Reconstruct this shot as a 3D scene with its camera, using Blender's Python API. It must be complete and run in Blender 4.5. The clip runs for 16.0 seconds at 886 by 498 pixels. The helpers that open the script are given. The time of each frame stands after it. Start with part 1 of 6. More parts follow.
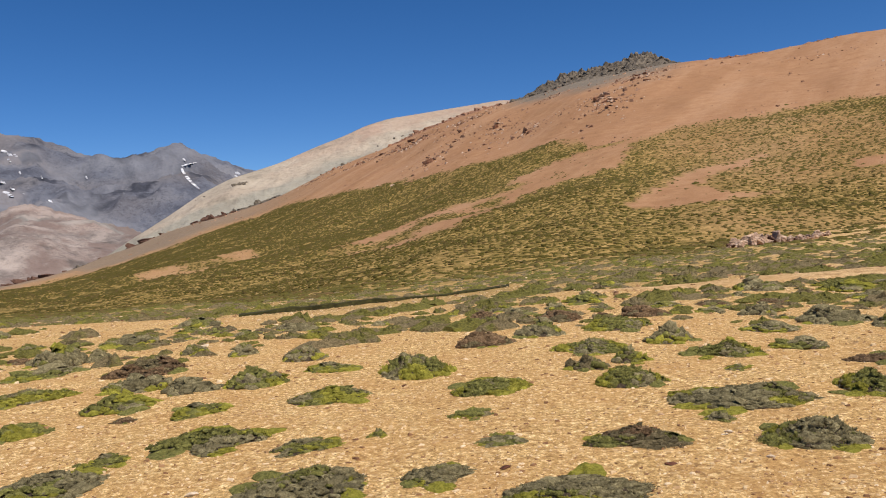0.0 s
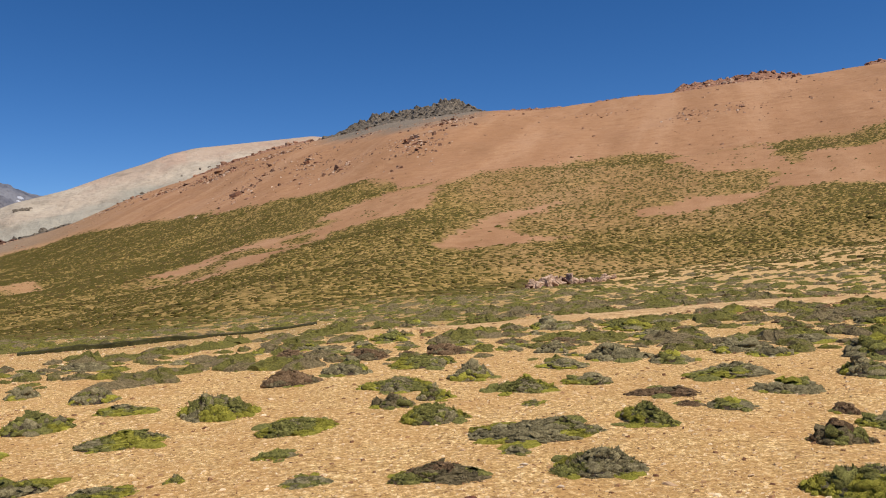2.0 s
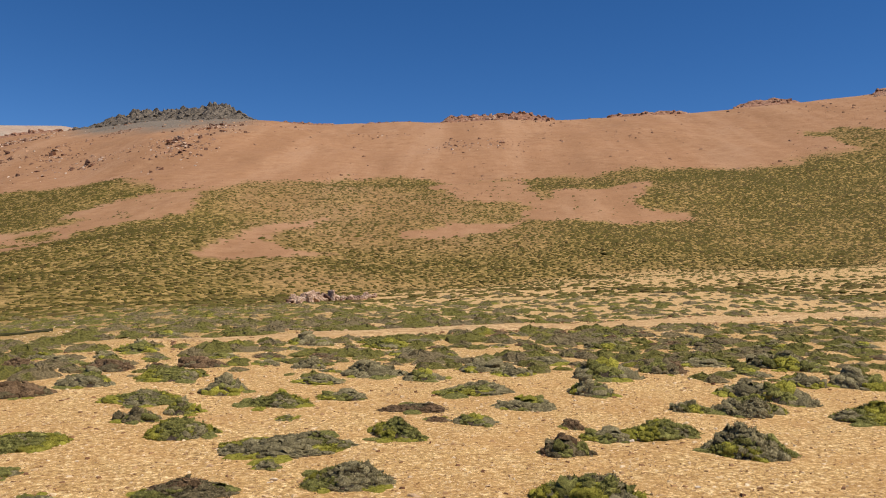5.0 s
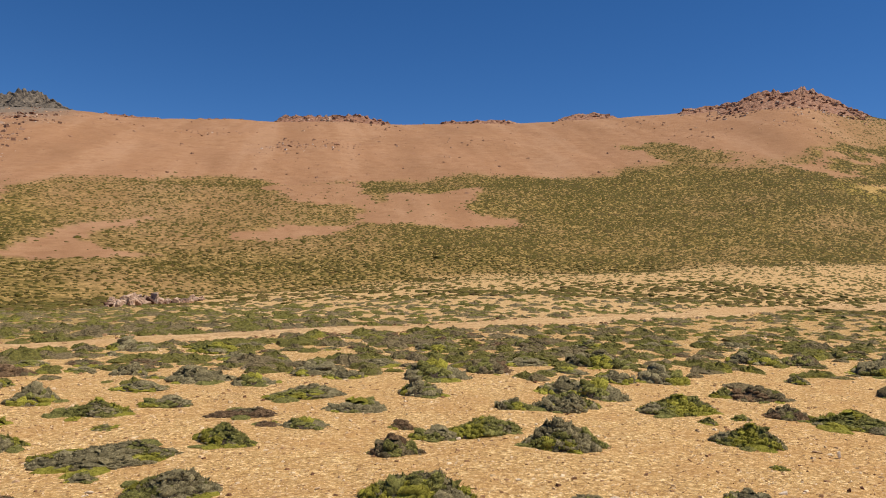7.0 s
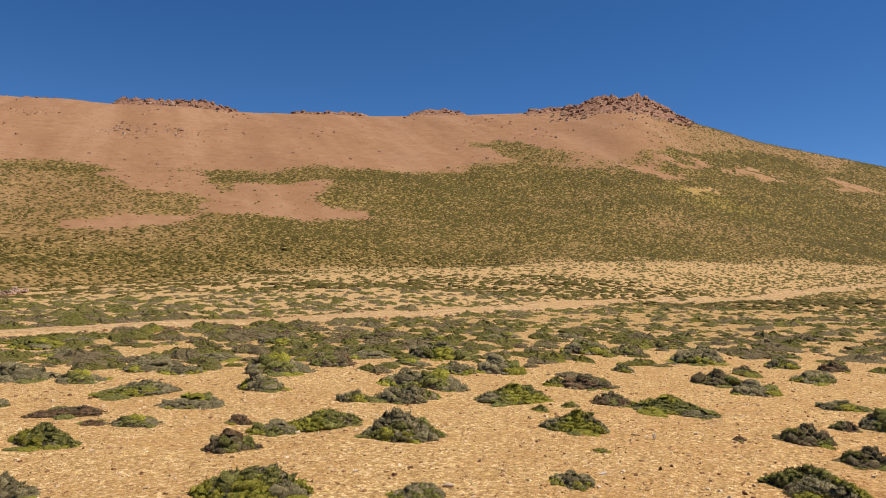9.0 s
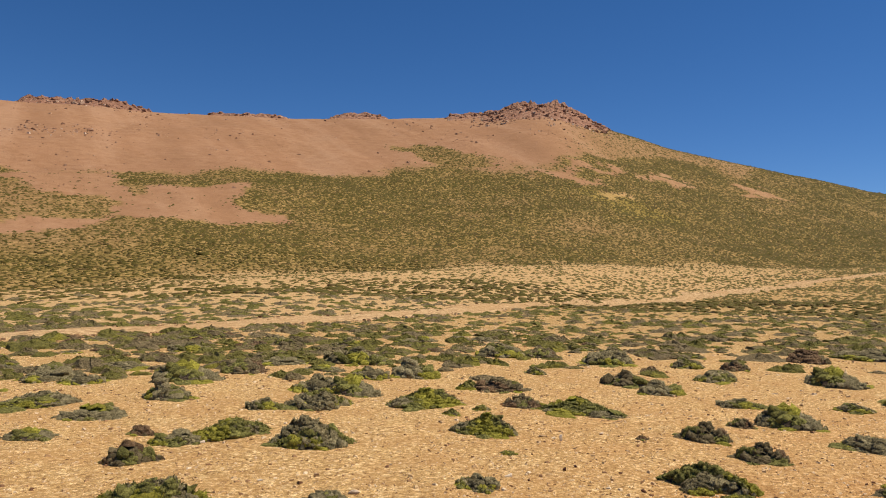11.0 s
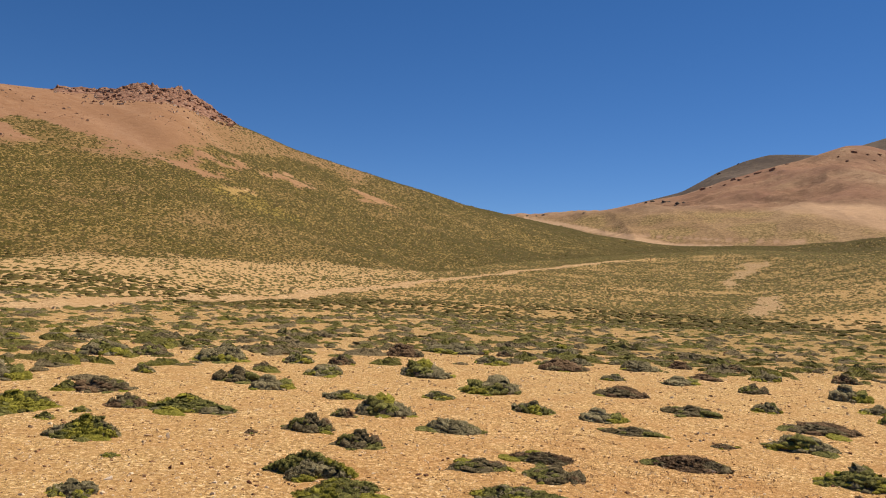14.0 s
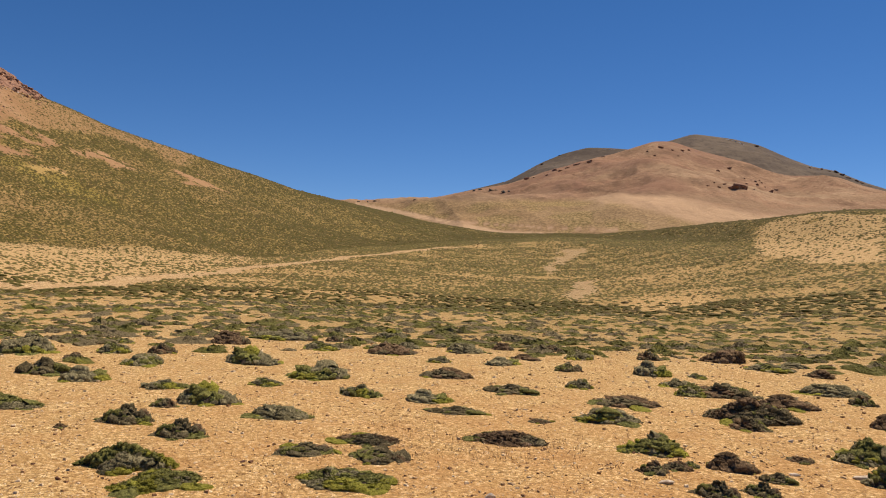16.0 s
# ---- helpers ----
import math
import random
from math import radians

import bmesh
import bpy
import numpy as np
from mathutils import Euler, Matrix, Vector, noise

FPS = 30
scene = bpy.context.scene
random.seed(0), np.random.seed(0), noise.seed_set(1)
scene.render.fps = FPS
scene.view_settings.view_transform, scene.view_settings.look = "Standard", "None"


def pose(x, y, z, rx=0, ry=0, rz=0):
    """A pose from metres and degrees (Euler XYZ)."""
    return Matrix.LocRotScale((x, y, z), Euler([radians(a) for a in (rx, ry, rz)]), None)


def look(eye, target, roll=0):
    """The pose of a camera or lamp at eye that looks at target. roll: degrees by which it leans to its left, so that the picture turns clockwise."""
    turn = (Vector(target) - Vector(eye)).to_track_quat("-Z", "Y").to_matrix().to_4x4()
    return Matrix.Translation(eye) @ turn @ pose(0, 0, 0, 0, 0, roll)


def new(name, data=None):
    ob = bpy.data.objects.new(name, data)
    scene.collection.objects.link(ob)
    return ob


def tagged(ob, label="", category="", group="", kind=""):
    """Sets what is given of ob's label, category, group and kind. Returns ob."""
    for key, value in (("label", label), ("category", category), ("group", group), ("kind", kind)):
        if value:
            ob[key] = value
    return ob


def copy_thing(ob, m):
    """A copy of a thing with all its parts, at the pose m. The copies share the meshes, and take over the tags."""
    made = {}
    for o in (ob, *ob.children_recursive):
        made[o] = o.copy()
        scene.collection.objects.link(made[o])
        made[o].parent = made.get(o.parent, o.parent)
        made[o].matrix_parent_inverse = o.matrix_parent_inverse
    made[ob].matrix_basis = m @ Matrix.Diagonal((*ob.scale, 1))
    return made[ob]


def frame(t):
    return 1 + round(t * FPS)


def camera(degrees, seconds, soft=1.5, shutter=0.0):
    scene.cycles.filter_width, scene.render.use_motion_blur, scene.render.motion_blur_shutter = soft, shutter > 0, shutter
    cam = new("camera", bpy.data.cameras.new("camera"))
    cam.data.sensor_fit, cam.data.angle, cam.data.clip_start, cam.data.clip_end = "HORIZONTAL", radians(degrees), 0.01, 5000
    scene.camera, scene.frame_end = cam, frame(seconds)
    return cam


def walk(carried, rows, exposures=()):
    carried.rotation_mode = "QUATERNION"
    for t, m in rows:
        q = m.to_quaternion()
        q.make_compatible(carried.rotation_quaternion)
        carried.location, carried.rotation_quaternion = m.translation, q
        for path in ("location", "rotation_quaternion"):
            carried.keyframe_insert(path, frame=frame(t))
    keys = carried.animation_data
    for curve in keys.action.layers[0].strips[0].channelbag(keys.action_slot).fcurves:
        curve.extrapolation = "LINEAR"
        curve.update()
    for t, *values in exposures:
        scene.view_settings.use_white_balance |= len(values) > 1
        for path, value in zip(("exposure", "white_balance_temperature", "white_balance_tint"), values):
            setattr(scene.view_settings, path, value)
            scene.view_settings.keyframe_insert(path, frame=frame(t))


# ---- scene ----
EYE = 1.6
cam = camera(57.84, 16.0, 1.05)
# seconds, eye (x, y, z above the first eye), bearing, pitch, lean to the left
ROWS = [
    (0.0, 0.000, -0.000, -0.000, 0.01, -0.50, -3.02),
    (0.5, -0.007, -0.017, 0.005, 3.60, -0.22, -2.76),
    (1.0, 0.000, -0.041, 0.008, 6.77, 0.38, -2.40),
    (1.5, 0.001, -0.059, 0.013, 10.77, 1.39, -2.15),
    (2.0, -0.015, -0.077, 0.019, 13.69, 1.58, -1.86),
    (2.5, -0.021, -0.112, 0.016, 16.90, 1.85, -1.27),
    (3.0, -0.038, -0.134, 0.021, 19.97, 2.01, 0.00),
    (3.5, -0.049, -0.144, 0.022, 23.19, 2.16, 0.55),
    (6.0, -0.054, -0.185, 0.013, 35.50, 2.90, 1.44),
    (6.5, -0.067, -0.211, 0.013, 38.86, 2.99, 1.43),
    (7.0, -0.089, -0.228, 0.017, 42.26, 3.12, 1.33),
    (7.5, -0.112, -0.245, 0.014, 44.61, 3.18, 1.18),
    (8.0, -0.125, -0.268, 0.015, 47.09, 3.18, 0.94),
    (8.5, -0.106, -0.295, 0.017, 50.80, 2.99, 1.25),
    (11.0, -0.015, -0.429, 0.033, 58.52, 3.29, 1.13),
    (11.5, -0.026, -0.439, 0.036, 67.05, 3.48, 0.79),
    (12.0, -0.057, -0.464, 0.040, 72.55, 3.64, 0.90),
    (12.5, -0.091, -0.474, 0.046, 75.41, 3.77, 1.34),
    (13.0, -0.140, -0.502, 0.052, 79.91, 3.94, 1.50),
    (13.5, -0.177, -0.508, 0.046, 83.18, 4.07, 2.16),
    (14.0, -0.184, -0.505, 0.043, 85.22, 3.81, 2.27),
    (14.5, -0.208, -0.511, 0.040, 87.76, 3.77, 2.13),
    (15.0, -0.217, -0.515, 0.037, 91.23, 3.59, 1.81),
    (15.5, -0.238, -0.520, 0.031, 94.42, 3.32, 1.92),
    (16.0, -0.252, -0.538, 0.028, 97.28, 3.23, 1.82),
]


def stand(x, y, z, bearing, pitch, lean):
    b, p = radians(bearing), radians(pitch)
    eye = Vector((x, y, EYE + z))
    return look(eye, eye + Vector((math.sin(b) * math.cos(p), math.cos(b) * math.cos(p), math.sin(p))), lean)


walk(cam, [(t, stand(*row)) for t, *row in ROWS], ((0.0, 0.3, 6850, 14), (8.0, 0.27, 7150, 15), (16.0, 0.25, 7550, 17)))

# ---- sky and sun ----
SUN_BEARING, SUN_HEIGHT = 140.0, 60.0
world = bpy.data.worlds.new("world")
scene.world = world
world.use_nodes = True
wn = world.node_tree
sky = wn.nodes.new("ShaderNodeTexSky")
sky.sky_type = "NISHITA"
sky.sun_disc = False
sky.sun_elevation, sky.sun_rotation = radians(SUN_HEIGHT), radians(SUN_BEARING)
sky.altitude, sky.air_density, sky.dust_density, sky.ozone_density = 4200.0, 1.0, 0.2, 4.0
deep = wn.nodes.new("ShaderNodeHueSaturation")
deep.inputs["Saturation"].default_value = 1.27
deep.inputs["Hue"].default_value = 0.504
deep.inputs["Value"].default_value = 1.3
wn.links.new(sky.outputs[0], deep.inputs["Color"])
wn.links.new(deep.outputs[0], wn.nodes["Background"].inputs[0])
wn.nodes["Background"].inputs[1].default_value = 0.07
sun = new("sun", bpy.data.lights.new("sun", "SUN"))
sun.data.energy, sun.data.angle, sun.data.color = 4.15, radians(0.53), (1.0, 0.945, 0.85)
b, e = radians(SUN_BEARING), radians(SUN_HEIGHT)
sun.matrix_world = look(Vector((math.sin(b) * math.cos(e), math.cos(b) * math.cos(e), math.sin(e))) * 300, (0, 0, 0))

# ---- shape of the land ----
def hash2(i, j, seed):
    n = (i.astype(np.int64) * 374761393 + j.astype(np.int64) * 668265263 + seed * 974634541) & 0x7FFFFFFF
    n = ((n ^ (n >> 13)) * 1274126177) & 0x7FFFFFFF
    return ((n ^ (n >> 16)) & 0xFFFFF) / float(0xFFFFF)


def bumps(x, y, seed=0):
    """Smooth value noise from -1 to 1, one cell a unit."""
    x, y = np.asarray(x, float), np.asarray(y, float)
    i, j = np.floor(x), np.floor(y)
    u, v = x - i, y - j
    u, v = u * u * u * (u * (u * 6 - 15) + 10), v * v * v * (v * (v * 6 - 15) + 10)
    a, b_, c, d = hash2(i, j, seed), hash2(i + 1, j, seed), hash2(i, j + 1, seed), hash2(i + 1, j + 1, seed)
    return 2 * (a + (b_ - a) * u + (c - a) * v + (a - b_ - c + d) * u * v) - 1


def fractal(x, y, seed=0, octaves=4, gain=0.5):
    total, size = 0, 1.0
    for k in range(octaves):
        total = total + size * bumps(x * 2 ** k + 17.3 * k, y * 2 ** k - 9.1 * k, seed + k)
        size *= gain
    return total


def ridged(x, y, seed=0, octaves=5, gain=0.5):
    total, size = 0, 1.0
    for k in range(octaves):
        total = total + size * (1 - 2 * np.abs(bumps(x * 2 ** k + 5.7 * k, y * 2 ** k + 3.3 * k, seed + k)))
        size *= gain
    return total


# guide lines round the standpoint: bearing, distance (m), sight angle (degrees) as seen from eye height
TRACK_LINE = ((-40, 24, -3.5), (-28, 21, -4.0), (-14, 17.8, -4.4), (0, 16.5, -4.5), (8, 16.8, -4.12), (16, 17, -3.97), (22, 18, -3.65),
              (28, 19, -3.42), (34, 19.5, -2.97), (40, 21, -2.7), (48, 24, -2.07), (55, 28, -1.58), (60, 32, -1.1), (67, 39, -0.6),
              (72, 46, -0.35), (76, 54, 0.12), (80, 64, 0.68), (86, 84, 1.65), (92, 108, 2.6), (98, 135, 3.4), (105, 160, 4.05),
              (112, 120, 3.6), (119, 75, 2.5), (126, 58, 2.0), (140, 50, 1.5), (200, 40, -1.8), (270, 40, -2.2))
FOOT_LINE = ((-40, 70, -3.2), (-25, 62, -3.3), (-10, 46, -3.3), (0, 42, -2.85), (9, 42, -2.1), (20, 47, -0.95), (29, 52, -0.2), (40, 59, 0.8),
             (50, 65, 1.68), (63, 73, 2.45), (68, 77, 2.54), (80, 92, 2.4), (84, 102, 2.35), (90, 130, 3.0), (98, 180, 3.8), (105, 200, 4.3),
             (112, 150, 4.2), (119, 105, 4.2), (126, 85, 4.6), (140, 80, 4.8), (200, 90, -0.8), (270, 90, -1.2))
CREST_LINE = ((-40, 620, -2.3), (-28, 540, -1.3), (-25.4, 500, -0.8), (-16.9, 370, 2.1), (-13.3, 335, 3.05), (-10.6, 312, 4.03), (-7.5, 290, 5.42), (-3.5, 266, 6.75), (-0.2, 248, 8.15), (3.1, 234, 9.06), (5.9, 224, 9.6),
              (10, 212, 10.6), (14.4, 203, 11.1), (21.6, 191, 10.95), (34, 178, 11.8), (38, 176, 11.75), (57.7, 179, 12.5), (65.6, 187, 13.1), (68, 191, 12.5), (74.3, 202, 10.4), (78.1, 209, 9.3), (87.8, 240, 6.8),
              (97, 278, 5), (101.4, 285, 4.42), (106, 255, 4.5), (109.8, 205, 4.6), (113.6, 165, 5.05), (119, 130, 5.68), (124, 112, 6.05), (130, 108, 6.2), (145, 110, 6.2), (200, 250, 1.5), (270, 300, 1))
TURN_STEP = 0.25


def guide(rows):
    """Distance and height round the whole circle, one value each quarter of a degree."""
    b_ = np.array([r[0] for r in rows] + [rows[0][0] + 360.0])
    at = np.arange(-40, 320, TURN_STEP)
    out = []
    for k in (1, 2):
        v = np.interp(at, b_, [r[k] for r in rows] + [rows[0][k]])
        w = np.exp(-0.5 * (np.arange(-12, 13) * TURN_STEP / 1.0) ** 2)
        out.append(np.convolve(np.r_[v[-12:], v, v[:12]], w / w.sum(), "valid"))
    return out[0], EYE + out[0] * np.tan(np.radians(out[1]))


TRACK_R, TRACK_Z = guide(TRACK_LINE)
FOOT_R, FOOT_Z = guide(FOOT_LINE)
CREST_R, CREST_Z = guide(CREST_LINE)


def round_at(table, bearing):
    p = ((np.asarray(bearing, float) + 40) % 360) / TURN_STEP
    i = np.floor(p).astype(int)
    return table[i % len(table)] * (1 - p + i) + table[(i + 1) % len(table)] * (p - i)


def polar(x, y):
    return np.degrees(np.arctan2(x, y)), np.hypot(x, y)


def at_bearing(bearing, r):
    a = np.radians(bearing)
    return r * np.sin(a), r * np.cos(a)


def smooth(lo, hi, v):
    t = np.clip((v - lo) / (hi - lo), 0, 1)
    return t * t * (3 - 2 * t)


def plain_height(bearing, r):
    ra, za = round_at(TRACK_R, bearing), round_at(TRACK_Z, bearing)
    rb, zb = round_at(FOOT_R, bearing), round_at(FOOT_Z, bearing)
    rc, zc = round_at(CREST_R, bearing), round_at(CREST_Z, bearing)
    s0 = 0.0297 * np.cos(np.radians(bearing - 50))
    near = s0 * r + (za - s0 * ra) * np.clip(r / ra, 0, 1) ** 2.5
    t = np.clip((r - ra) / (rb - ra), 0, 1)
    mid = za + (zb - za) * t
    t = np.clip((r - rb) / (rc - rb), 0, 1)
    hill = zb + (zc - zb) * (t - 0.045 * np.sin(2 * np.pi * t))
    t = np.clip((r - rc) / (4800 - rc), 0, 1)
    beyond = zc - (zc + 60) * (1 - (1 - t) ** 9)
    return np.where(r < ra, near, np.where(r < rb, mid, np.where(r < rc, hill, beyond)))


def ground_z(x, y):
    x, y = np.asarray(x, float), np.asarray(y, float)
    bearing, r = polar(x, y)
    rb, rc = round_at(FOOT_R, bearing), round_at(CREST_R, bearing)
    z = plain_height(bearing, r)
    on_hill = smooth(0.8, 1.25, r / rb) * (1 - 0.75 * smooth(0.85, 1.0, r / rc))
    z = z + on_hill * (1.2 * fractal(x / 34, y / 34, 3, 3) + 0.16 * fractal(x / 5, y / 5, 9, 2))
    z = z + smooth(3, 12, r) * (1 - on_hill) * np.minimum(r / 40, 1) * 0.11 * fractal(x / 5.5, y / 5.5, 21, 3)
    z = z + 0.012 * fractal(x / 0.45, y / 0.45, 31, 3) * np.clip(1.6 - r / 25, 0, 1)
    return z

# ---- plant cover and soil regions: outlines as (bearing, distance) ----
POCKET = ((29.1, 100), (30.8, 94), (31.5, 89), (35.6, 91), (37.1, 88), (35.6, 86), (36.8, 81), (39.5, 82), (41.8, 82), (44.2, 81), (47.5, 84), (48.1, 87), (45.0, 88), (44.0, 89), (45.0, 95), (45.0, 102), (43.3, 101), (41.0, 95), (37.1, 94), (35.7, 103), (31.4, 100))
STREAK = ((27.4, 76), (29.8, 78), (33.0, 79), (35.3, 81), (37.1, 86), (35.6, 78), (33.0, 75), (29.8, 72), (27.5, 74))
TONGUE = ((54.6, 138), (57.8, 136), (62.6, 129), (61.5, 127), (58.9, 122), (57.1, 126))
STRIP_A = ((65.0, 127), (67.2, 131), (70.2, 131), (69.1, 127), (66.8, 126))
STRIP_B = ((68.0, 136), (71.6, 142), (70.5, 136), (67.2, 131))
STRIP_C = ((72.0, 143), (73.7, 149), (76.1, 148), (75.4, 142), (72.7, 142))
YELLOW = ((69.8, 122), (72.0, 128), (72.5, 125), (70.6, 118))
LIME_GRASS = ((67.2, 123), (70.2, 123), (73.0, 126), (75.1, 124), (75.8, 114), (73.0, 111), (70.2, 116))
LONG = ((-8.5, 74), (-5.3, 81), (0.3, 88), (6.5, 94), (10.2, 96), (14.5, 93), (12.5, 85), (10.9, 82), (6.4, 81), (3.1, 72), (0.3, 69), (-3.8, 64))
MIDDLE = ((12.8, 63), (15.6, 71), (18.7, 80), (22.4, 84), (21.3, 77), (19.4, 73), (17.5, 68), (19.7, 65), (23.0, 66), (23.4, 64), (18.2, 60), (13.2, 62))
LOWLEFT = ((-21.2, 92), (-17.8, 94), (-13.2, 99), (-12.8, 91), (-17.0, 79), (-20.8, 82))
STREAKE = ((71.8, 141), (74.1, 148), (76.2, 146), (74.6, 141))
STREAKF = ((78.2, 164), (80.6, 168), (82.3, 163), (79.8, 156))
KNOLL = ((118.7, 104), (119.2, 115), (120.4, 115), (122.8, 107), (126.6, 100), (126.8, 64), (122.9, 71), (119.5, 86))
CHANNEL = ((106.2, 56), (107.2, 77), (108.2, 82), (108.8, 68), (108.2, 52), (107.1, 51))
CHANNEL2 = ((104.7, 100), (106.2, 141), (108.5, 137), (107.8, 132), (105.7, 109), (105.4, 88))
DARK_SLOPE = ((108.2, 135), (110.4, 181), (117.5, 139), (118.7, 103), (118.8, 79), (114.0, 92), (108.6, 107))
BARE_R = ((110.2, 49), (113.5, 59), (116.9, 54), (116.6, 46), (113.7, 43), (111.5, 41))
GREEN_TOP = ((-25.4, 279), (-22.2, 241), (-18.8, 214), (-15.2, 222), (-11.4, 201), (-7.5, 164), (-3.6, 138), (0.5, 120), (4.5, 113), (7.4, 110), (10.2, 103), (10.9, 91), (14.5, 92), (16.5, 99), (20.3, 100), (23.8, 107), (23.9, 106), (25.7, 108), (28.6, 106), (28.9, 106), (31.4, 99), (35.7, 104), (39.4, 108), (44.9, 109), (52.6, 117), (54.6, 120), (58.9, 123), (61.5, 126), (65.3, 127), (68.3, 139), (72.0, 158), (76.1, 176), (79.8, 172), (79.9, 180), (83.9, 180), (85.9, 190), (91.1, 217))


def inside(bearing, r, outline):
    """Which places lie within an outline given in bearing and distance."""
    within = np.zeros(np.shape(bearing), bool)
    for (b0, r0), (b1, r1) in zip(outline, outline[1:] + outline[:1]):
        if b0 == b1:
            continue
        crossing = (b0 > bearing) != (b1 > bearing)
        within ^= crossing & (r < r0 + (bearing - b0) * (r1 - r0) / (b1 - b0))
    return within


def regions(x, y):
    """Plant cover, red soil, pale sand, lime grass and gravel, each 0 to 1."""
    x, y = np.asarray(x, float), np.asarray(y, float)
    b0, r0 = polar(x, y)
    ra, rb, rc = round_at(TRACK_R, b0), round_at(FOOT_R, b0), round_at(CREST_R, b0)
    bearing = b0 + 0.35 * fractal(x / 3.1, y / 3.1, 41, 3)
    r = r0 * (1 + 0.022 * fractal(x / 4.3, y / 4.3, 47, 3))
    patchy = fractal(x / 6.0, y / 6.0, 53, 3)
    broad = fractal(x / 22.0, y / 22.0, 59, 2)
    top = np.interp(b0, [p[0] for p in GREEN_TOP], [p[1] for p in GREEN_TOP])
    top = np.maximum(top, np.maximum(smooth(81, 88, b0) * 1.05, smooth(70, 82, b0) * 0.965) * rc)
    bare = np.zeros(x.shape, bool)
    for outline in (POCKET, STREAK, STRIP_A, STRIP_B, STRIP_C, YELLOW, LONG, MIDDLE, LOWLEFT, STREAKE, STREAKF):
        bare |= inside(bearing, r, outline)
    # the hill
    green = smooth(1.02, 0.97, r / top) * np.clip(0.9 + 0.12 * broad + 0.16 * patchy, 0.35, 1)
    thin = smooth(12, 17, b0) * (1 - smooth(36, 42, b0)) * smooth(62, 72, r0) * (1 - smooth(0.9, 1.0, r / top))
    green = green * (1 - 0.3 * thin)
    green = green * (1 - 0.16 * (1 - smooth(18, 34, b0)))
    green = np.maximum(green, 0.38 * smooth(66, 72, b0))
    green = np.where(inside(bearing, r, TONGUE), 0.7, green)
    green = np.where(bare, 0.03 + 0.55 * smooth(0.15, 0.75, patchy) * (b0 < 26), green)
    # the flat between track and hill foot: sandy, with a green strip beside the track
    strip = smooth(1.0, 1.05, r / ra) * (1 - smooth(0.25, 0.5, (r - ra) / (rb - ra) + 0.25 * patchy))
    sandy = smooth(20, 30, b0 + 3 * patchy) * (1 - smooth(80, 88, b0))
    left = 1 - smooth(12, 24, b0)
    flat = 0.95 - 0.15 * left - sandy * (0.47 - 0.42 * strip) + 0.12 * patchy
    cover = np.where(r < rb, flat, green)
    mix = smooth(0.96, 1.02, r / rb + 0.03 * patchy)
    cover = np.where(np.abs(r / rb - 1) < 0.1, flat * (1 - mix) + green * mix, cover)
    # the near side of the track
    start = np.interp(b0, [-30, 0, 30, 45, 60, 80, 100, 120], [12.5, 12, 10.8, 11, 13, 16, 18.5, 18.5])
    near = smooth(0.9, 1.25, r / start + 0.12 * patchy) * np.clip(0.42 + 0.18 * smooth(8, 28, b0) + 0.4 * smooth(0, 25, b0) * smooth(14, 10, r0 - 3) + 0.25 * smooth(0, 20, b0) * (1 - 1.2 * smooth(55, 75, b0) * smooth(24, 18, r0)) + 0.35 * patchy, 0.05, 1)
    cover = np.where(r < ra, near, cover)
    on_track = smooth(6, 10, b0) * (1 - smooth(100, 103, b0)) * smooth(1.0 + 0.5 * smooth(28, 50, b0) + 0.6 * smooth(60, 80, b0), 0.5 + 0.4 * smooth(28, 50, b0), np.abs(r0 - ra) + 0.4 * patchy)
    cover = cover * (1 - on_track)
    # the valley to the right
    valley = smooth(97, 104, b0) * smooth(0.9, 1.25, r / start + 0.1 * patchy)
    streaks = bumps(x / 1.6, y / 14.0, 61) + 0.6 * patchy
    wild = np.clip(0.97 + 0.3 * patchy + 0.15 * broad - 0.5 * smooth(0.1, 0.6, streaks) * smooth(106, 109, b0) * smooth(95, 80, r0), 0, 1)
    cover = cover * (1 - valley) + wild * valley
    cover = np.where(inside(bearing, r, DARK_SLOPE), 1.0, cover)
    knoll = inside(bearing, r, KNOLL)
    cover = np.where(knoll, 0.36, cover)
    stream = inside(bearing, r, CHANNEL) | inside(bearing, r, CHANNEL2)
    cover = np.where(stream, 0.08, np.where(inside(bearing, r, BARE_R), 0.3, cover))
    red = smooth(0.75, 1.25, r / rb) * (1 - smooth(86, 96, b0)) * np.where(inside(bearing, r, YELLOW), 0.2, 1 - 0.2 * smooth(62, 76, b0))
    red = red * (0.7 + 0.3 * smooth(-17, -5, b0))
    lime = inside(bearing, r, LIME_GRASS) * 0.8
    sand = np.where(knoll, 1.0, sandy * (r > ra) * (r < rb))
    scree = smooth(4, 7, b0) * (1 - smooth(15.5, 18, b0)) * smooth(0.62, 0.8, r0 / rc - 0.012 * np.abs(b0 - 11.5) + 0.04 * patchy)
    return np.clip(cover, 0, 1), np.clip(red, 0, 1), np.clip(sand, 0, 1), np.clip(lime, 0, 1), np.maximum(np.maximum(scree, stream * 0.35), 0.75 * (1 - smooth(-17, -6, b0)) * smooth(1.0, 1.1, r / top))

